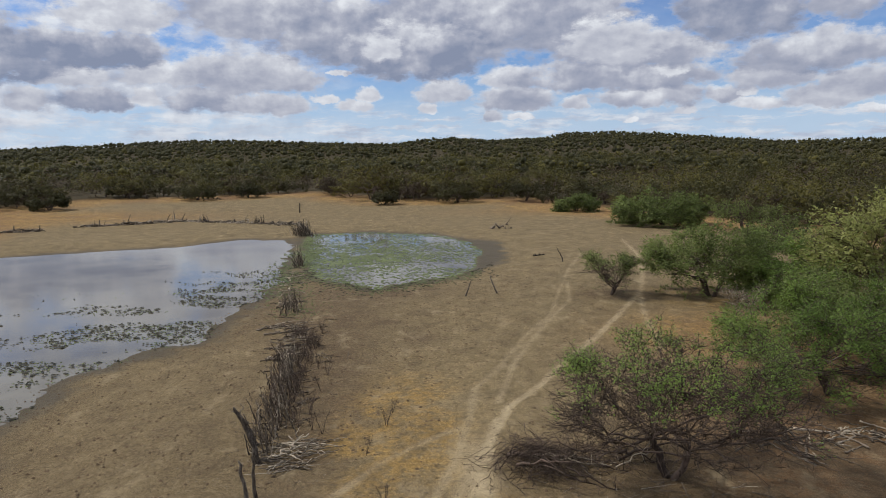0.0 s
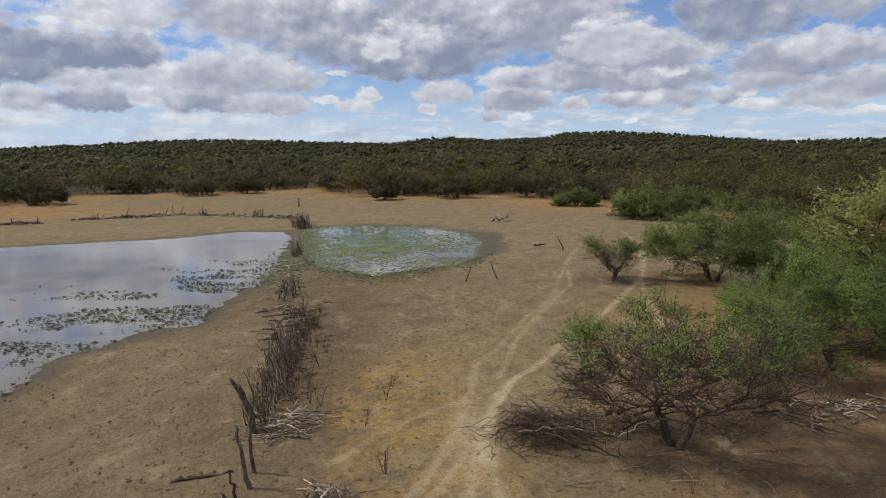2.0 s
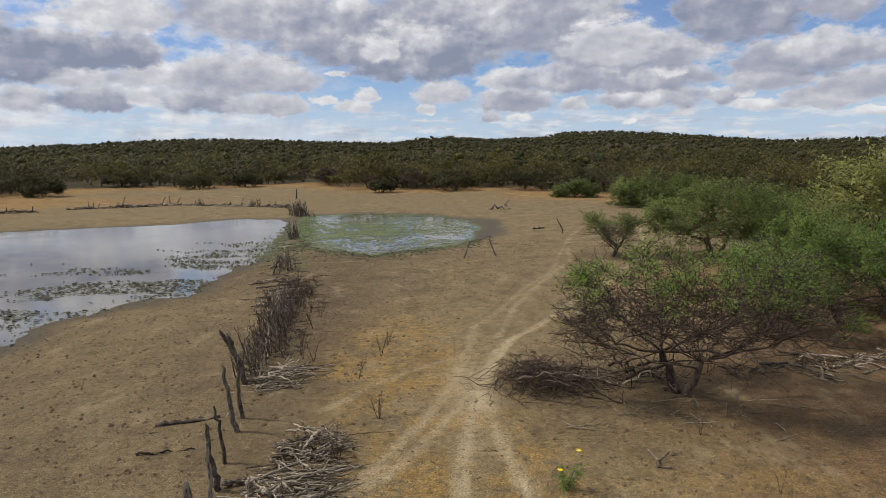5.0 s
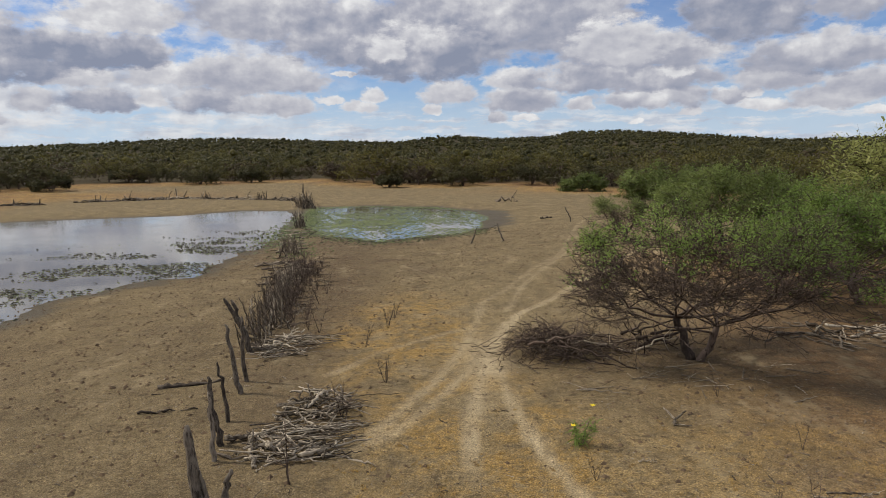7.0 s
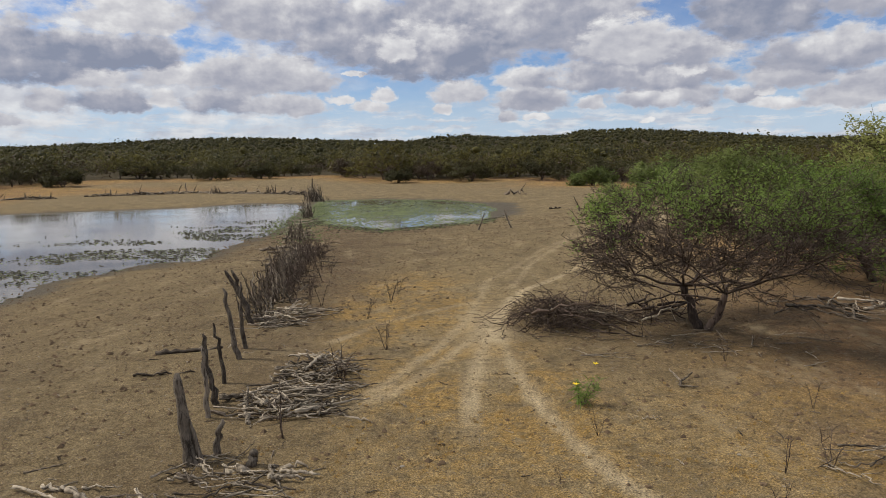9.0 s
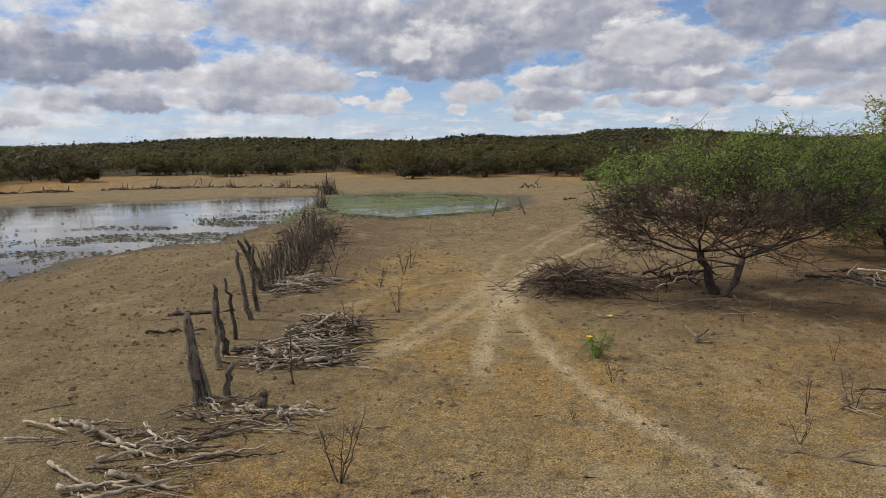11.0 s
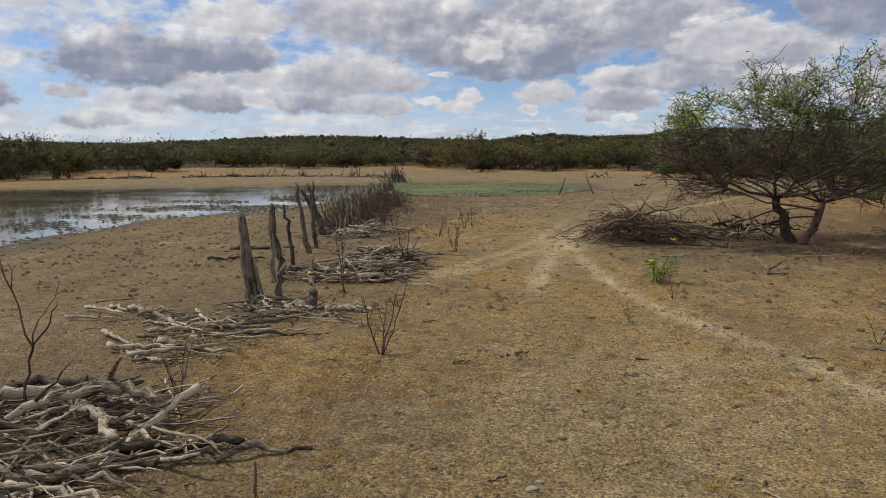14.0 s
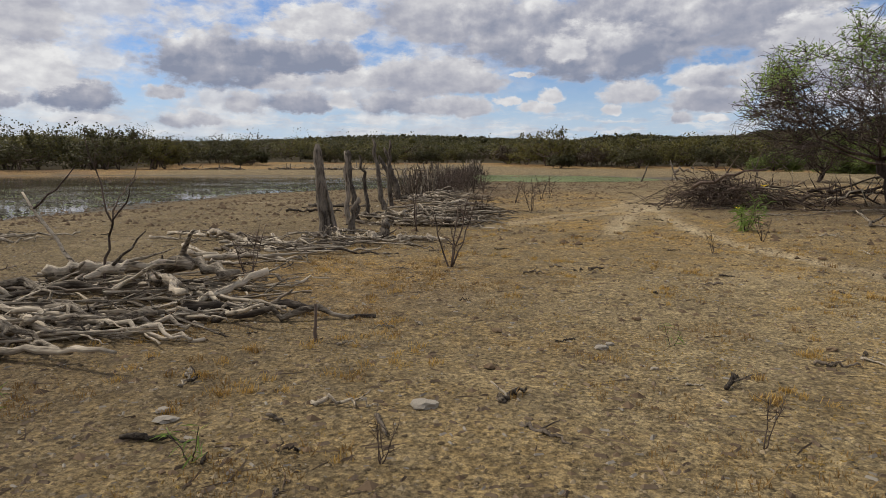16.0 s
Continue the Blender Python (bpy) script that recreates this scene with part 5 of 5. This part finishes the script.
for i in range(26):
    t2 = Tubes()
    a0 = np.array([g.uniform(-0.9, 2.6), g.normal() * 0.45, g.uniform(0.05, 0.45)])
    ang = g.normal() * 0.6
    L = g.uniform(0.8, 1.9)
    b0 = a0 + np.array([math.cos(ang), math.sin(ang), g.uniform(-0.35, 0.3)]) * L
    p = bend(a0, b0, g, 9, 0.16, 0.15)
    p[:, 2] = np.maximum(p[:, 2], 0.03)
    r = g.uniform(0.016, 0.045)
    t2.add(p, np.linspace(r, r * 0.35, 9), 6, 0.12, g)
    for k in range(4):
        q = p[2 + int(g.random() * 6)]
        t2.add(bend(q, q + unit(g.normal(size=3) + np.array([0, 0, 0.6])) * g.uniform(0.3, 0.6), g, 5, 0.06), np.linspace(r * 0.4, 0.004, 5), 4)
    part("branch", t2.mesh("branch", dead_wood if i % 5 == 0 else twig_wood), heap)
fallen_line([(9.0, 17.6), (11.5, 17.8), (14.0, 18.5)], 46, "dead crooked branches lying under the bushes", 0.5, 1.5, 1.0, 0, 60)
fallen_line([(2.5, 15.0), (4.5, 14.6), (7.0, 14.2)], 60, "thin dead twigs strewn under the tree", 0.6, 0.7, 0.5, 0, 70)

# ---- small plants ----
def green_plant(x, y, h, flowers, label):
    ob = thing("flowering_plant" if flowers else "seedling", x, y, label, "plant")
    g = np.random.default_rng(int(x * 100) % 97 + 500)
    tub = Tubes()
    leaves = []
    for s in range(4 if flowers else 2):
        a = g.random() * 6.28
        top = np.array([math.cos(a) * h * 0.45, math.sin(a) * h * 0.35, h * (0.6 + 0.4 * g.random())])
        line = bend((0, 0, -0.03), top, g, 7, h * 0.06)
        tub.add(line, np.linspace(0.012, 0.005, 7) * h * 1.6, 5)
        for t in range(48 if flowers else 14):
            leaves.append(line[2 + int(g.random() * 5)] + g.normal(size=3) * h * 0.07)
    part("stem", tub.mesh("stem", twig_wood), ob)
    lv, lf = leaf_quads(np.array(leaves), h * 0.3, g, 0.1)
    part("leaves", mesh_of("leaves", lv, lf, acacia_leaf, False), ob)
    for k in range(flowers):
        c = np.array([(-0.12, 0.05, 0.36), (0.24, 0.1, 0.72)][k]) * h / 0.55
        heart = Tubes()
        heart.add(np.array([c - (0, 0, 0.012), c + (0, 0, 0.004), c + (0, 0, 0.014)]), (0.006, 0.011, 0.006), 7)
        flower = part("flower", heart.mesh("flower", yellow_petal), ob, None, "bright yellow flower")
        for q in range(6):
            a = q * 1.047
            d1, d2 = np.array([math.cos(a), math.sin(a), 0.35]), np.array([math.cos(a + 0.5), math.sin(a + 0.5), 0.2])
            d3 = np.array([math.cos(a - 0.5), math.sin(a - 0.5), 0.2])
            part("petal", mesh_of("petal", [c, c + d2 * 0.035, c + d1 * 0.06, c + d3 * 0.035], [(0, 1, 2, 3)], yellow_petal, False), flower)


green_plant(2.25, 11.2, 0.5, 2, "small green plant with bright yellow flowers")
green_plant(0.83, 4.5, 0.14, 0, "tiny green seedling on dry sand")
green_plant(-0.82, 2.5, 0.18, 0, "tiny pale green seedling on dry sand")
green_plant(-1.75, 2.5, 0.22, 0, "small pale green weed by the branches")

# ---- stones ----
def stone_mesh(seed, mat, flat_z=0.5):
    bm = bmesh.new()
    bmesh.ops.create_icosphere(bm, subdivisions=2, radius=1.0)
    g = np.random.default_rng(seed)
    o = Vector(g.random(3) * 20)
    for v in bm.verts:
        k = 1 + 0.55 * noise.noise(v.co * 1.3 + o) + 0.3 * noise.noise(v.co * 3 + o)
        v.co = Vector((v.co.x * k, v.co.y * k * 0.75, max(-0.3, min(0.75, v.co.z * k)) * flat_z))
    me = bpy.data.meshes.new("stone")
    bm.to_mesh(me)
    bm.free()
    me.materials.append(mat)
    return me


pale_stones = [stone_mesh(600 + i, stone_mat) for i in range(5)]
clods = [stone_mesh(620 + i, brown_stone, 0.6) for i in range(5)]
for x, y, s, tu, pale, word in [(-0.2, 3.16, 0.105, 10, 1, "flat pale stone on dry sand"), (-1.12, 2.78, 0.085, 25, 1, "pale angular stone beside twigs"), (-1.2, 2.86, 0.06, 80, 1, "small pale upright stone"), (0.46, 4.3, 0.08, 30, 1, "pale angular stone on sand"), (0.5, 4.4, 0.05, 0, 1, "small pale stone on sand"),
                               (1.66, 4.62, 0.06, 0, 0, "small brown stone on sand"), (4.0, 9.3, 0.06, 20, 1, "small pale stone on sand"), (3.95, 8.45, 0.09, 10, 0, "dark brown clod of earth"), (0.72, 4.0, 0.04, 10, 1, "small bone-white stone on sand"), (-0.5, 9.0, 0.07, 10, 1, "pale stone on sand"), (6.9, 10.2, 0.09, 10, 1, "pale stone on reddish soil"), (-0.15, 4.5, 0.06, 0, 0, "brown dung clod on sand"), (0.65, 5.05, 0.06, 0, 0, "brown dung clod on sand"), (2.55, 8.4, 0.08, 0, 0, "brown dung clod on sand"), (2.8, 6.6, 0.09, 0, 0, "brown dung clod on sand"), (-0.05, 3.75, 0.06, 0, 0, "brown dung clod on sand")]:
    ob = tagged(new("stone", (pale_stones if pale else clods)[int(rng.random() * 5)]), word, "stone", "stones on the sand")
    ob.matrix_basis = pose(x, y, gz(x, y) + s * 0.1, 0, 0, tu) @ Matrix.Diagonal((s * 0.5, s * 0.5, s * 0.5, 1))


def mass(name, base_mesh, xs_, ys_, sizes, mat, label, category, sink=0.0, tall=1.0):
    """Copies of one small mesh joined into one mass."""
    bv = np.array([v.co[:] for v in base_mesh.vertices])
    bf = [list(p.vertices) for p in base_mesh.polygons]
    k = len(xs_)
    a = rng.uniform(0, 6.28, k)
    ca, sa = np.cos(a)[:, None], np.sin(a)[:, None]
    s = np.asarray(sizes)[:, None]
    vx, vy = (bv[None, :, 0] * ca - bv[None, :, 1] * sa) * s, (bv[None, :, 0] * sa + bv[None, :, 1] * ca) * s
    z = ground_z(xs_, ys_)[:, None]
    v = np.stack([vx + xs_[:, None], vy + ys_[:, None], bv[None, :, 2] * s * tall + z - sink * s], -1).reshape(-1, 3)
    width = len(bf[0])
    f = (np.array(bf)[None] + np.arange(k)[:, None, None] * len(bv)).reshape(-1, width)
    return tagged(new(name, mesh_of(name, v, f, mat, False)), label, category, kind="stuff")


bm = bmesh.new()
bmesh.ops.create_icosphere(bm, subdivisions=1, radius=1.0)
for v in bm.verts:
    v.co = Vector((v.co.x, v.co.y * 0.75, v.co.z * 0.6)) * (1 + 0.7 * noise.noise(v.co * 1.7 + Vector((3, 5, 7))))
pebble_mesh = bpy.data.meshes.new("pebble")
bm.to_mesh(pebble_mesh)
bm.free()
crumb = bpy.data.meshes.new("crumb")
crumb.from_pydata([(1.0, 0.1, 0.1), (-0.2, 0.9, 0.0), (-1.0, -0.2, 0.15), (0.15, -0.8, 0.05), (0.1, 0.05, 0.75), (0.0, 0.0, -0.5)], [], [(0, 1, 4), (1, 2, 4), (2, 3, 4), (3, 0, 4), (1, 0, 5), (2, 1, 5), (3, 2, 5), (0, 3, 5)])
earth_crumb = simple_material("earth_crumb", (0.12, 0.088, 0.05), (0.40, 0.31, 0.19), 20.0)
k = 24000
px_, py_ = rng.uniform(-6, 7, k), 1.9 + 9 * rng.random(k) ** 1.3
mass("soil_crumbs", crumb, px_, py_, 0.005 + 0.013 * rng.random(k) ** 3, earth_crumb, "loose crumbs of dry earth", "soil", 0.1)
k = 2600
px_, py_ = rng.uniform(-12, 9, k), 2.2 + 28 * rng.random(k) ** 1.5
mass("pebbles", pebble_mesh, px_, py_, 0.005 + 0.016 * rng.random(k) ** 3, brown_stone, "small brown pebbles and crumbs of earth", "pebbles")
k = 700
px_, py_ = rng.uniform(-10, 8, k), 2.2 + 20 * rng.random(k) ** 1.5
mass("pale_pebbles", pebble_mesh, px_, py_, 0.004 + 0.010 * rng.random(k) ** 3, stone_mat, "small pale pebbles on the sand", "pebbles")
px_, py_ = scatter(15000, (-17, 9, 9, 52), lambda x, y: smooth(np.minimum.reduce([line_distance(x, y, p) for _, _, p in TRACKS]), 0.2, 1.2))
k = len(px_)
mass("dung_crumbs", crumb, px_, py_, 0.018 + 0.05 * rng.random(k) ** 3, brown_stone, "dark crumbs of dung and mud", "dung")

chip = bpy.data.meshes.new("chip")
chip.from_pydata([(-1, -0.3, 0), (1, -0.35, 0), (0.8, 0.4, 0), (-0.9, 0.3, 0), (-0.7, -0.1, 0.35), (0.6, 0.0, 0.4)], [], [(0, 1, 5), (0, 5, 4), (1, 2, 5), (2, 3, 4), (2, 4, 5), (3, 0, 4)])
chip_wood = simple_material("wood_chip", (0.045, 0.03, 0.02), (0.26, 0.19, 0.125), 30.0)
k = 22000
px_, py_ = rng.uniform(-9, 9, k), 2.1 + 24 * rng.random(k) ** 1.7
mass("wood_litter", chip, px_, py_, 0.005 + 0.024 * rng.random(k) ** 3, chip_wood, "small chips of bark and dry leaf litter", "litter")
k = 14000
px_, py_ = rng.uniform(-9, 9, k), 2.1 + 20 * rng.random(k) ** 1.7
mass("pale_chips", chip, px_, py_, 0.005 + 0.018 * rng.random(k) ** 3, stone_mat, "small pale chips of wood and shell", "litter")

# dry grass tufts
def tuft_mass(name, count, box, weight, mat, label, high, blades=7):
    x, y = scatter(count, box, weight)
    z = ground_z(x, y)
    k = len(x)
    a = rng.uniform(0, 6.28, (k, blades))
    out = rng.uniform(0.3, 1.6, (k, blades))
    h = high * rng.uniform(0.3, 1.2, (k, blades)) 
    bx, by = x[:, None] + rng.normal(size=(k, blades)) * 0.02, y[:, None] + rng.normal(size=(k, blades)) * 0.02
    w = 0.0016 + 0.0012 * rng.random((k, blades))
    ex, ey = bx + np.cos(a) * h * out, by + np.sin(a) * h * out
    zz = np.repeat(z[:, None], blades, 1)
    v = np.stack([np.stack([bx - np.sin(a) * w, by + np.cos(a) * w, zz - 0.01], -1), np.stack([bx + np.sin(a) * w, by - np.cos(a) * w, zz - 0.01], -1),
                  np.stack([ex + np.sin(a) * w * 0.5, ey - np.cos(a) * w * 0.5, zz + h], -1), np.stack([ex - np.sin(a) * w * 0.5, ey + np.cos(a) * w * 0.5, zz + h], -1)], 2).reshape(-1, 3)
    f = np.arange(len(v)).reshape(-1, 4)
    return tagged(new(name, mesh_of(name, v, f, mat, False)), label, "dry grass", kind="stuff")


def straw_weight(x, y):
    away = smooth(np.minimum.reduce([line_distance(x, y, p) for _, _, p in TRACKS]), 0.15, 0.4)
    patch = smooth(value_noise(x, y, 2.2, 51, 3), 0.52, 0.68)
    return patch * away * (0.35 + 0.65 * smooth(x, -2.0, 1.5)) * (1 - smooth(y, 8, 17)) * smooth(x, -4, -1)


px_, py_ = scatter(60000, (-3.0, 7.5, 2.0, 13), straw_weight)
mass("straw_crumbs", chip, px_, py_, 0.004 + 0.009 * rng.random(len(px_)) ** 2, straw, "small crumbs of yellow straw on sand", "litter")
tuft_mass("dry_grass", 14000, (-3.5, 8, 2.0, 17), straw_weight, straw, "sparse yellow dry grass stubble on sand", 0.009)
tuft_mass("rusty_moss", 9000, (-3.4, 4, 2.0, 10), lambda x, y: smooth(value_noise(x, y, 1.7, 57, 3), 0.55, 0.68) * (1 - smooth(y, 6, 10)) * (1 - 0.6 * smooth(x, -0.5, 2)), rust_straw, "rusty brown dry tufts on sand", 0.02, 10)
k = 5200
px_, py_ = rng.uniform(-8, 8, k), 2.1 + 22 * rng.random(k) ** 1.7
sliver = bpy.data.meshes.new("sliver")
sliver.from_pydata([(-1, -0.04, 0), (0.1, -0.11, 0), (1, -0.03, 0.03), (1, 0.03, 0.03), (0.1, -0.02, 0), (-1, 0.04, 0), (0.1, -0.065, 0.07), (-0.95, 0, 0.06), (0.95, 0, 0.07)], [], [(0, 1, 6, 7), (1, 2, 8, 6), (7, 6, 4, 5), (6, 8, 3, 4)])
mass("twig_litter", sliver, px_, py_, 0.015 + 0.065 * rng.random(k) ** 3, chip_wood, "broken thin twigs strewn over sand", "litter")
clump = lambda x, y: smooth(value_noise(x, y, 2.4, 61, 3), 0.56, 0.68) * (1 - smooth(y, 7, 14)) * smooth(x, -3.2, -1.0)
tuft_mass("grass_clumps", 5200, (-3, 7, 2.0, 14), clump, yellow_straw, "low clumps of yellow dry grass", 0.024, 30)
tuft_mass("olive_clumps", 1300, (-3, 7, 2.0, 12), clump, rust_straw, "low clumps of brownish dry grass", 0.034, 24)
k = 4500
px_, py_ = rng.uniform(-11, 10, k), 2.2 + 26 * rng.random(k) ** 1.4
mass("brown_clods", crumb, px_, py_, 0.012 + 0.034 * rng.random(k) ** 3, brown_stone, "brown clods of earth and dry dung", "dung", 0.2, 0.8)
px_, py_ = scatter(16000, (-14, 3, 33, 52), lambda x, y: np.where(pond_distance(x, y) > 0.0, np.exp(-(np.maximum(line_distance(x, y, RIGHT_POND, True), 0) / 1.5) ** 2) * 0.7 + 0.6 * np.exp(-(line_distance(x, y, [(-8.0, 36), (-10.5, 46), (-12, 52)]) / 1.1) ** 2), 0.0))
mass("shore_weed", chip, px_, py_, 0.03 + 0.07 * rng.random(len(px_)), weed_leaf, "low olive weed stranded on the wet shore", "water plant", 0.1, 1.2)
px_, py_ = scatter(9000, (-14, 4, 33, 56), lambda x, y: np.where(pond_distance(x, y) > 0.0, np.exp(-(np.maximum(line_distance(x, y, RIGHT_POND, True), 0) / 2.2) ** 2) * 0.6, 0.0))
mass("shore_clods", chip, px_, py_, 0.03 + 0.09 * rng.random(len(px_)), mud_clump, "dark dried weed and mud on the shore", "mud", 0.1, 1.3)
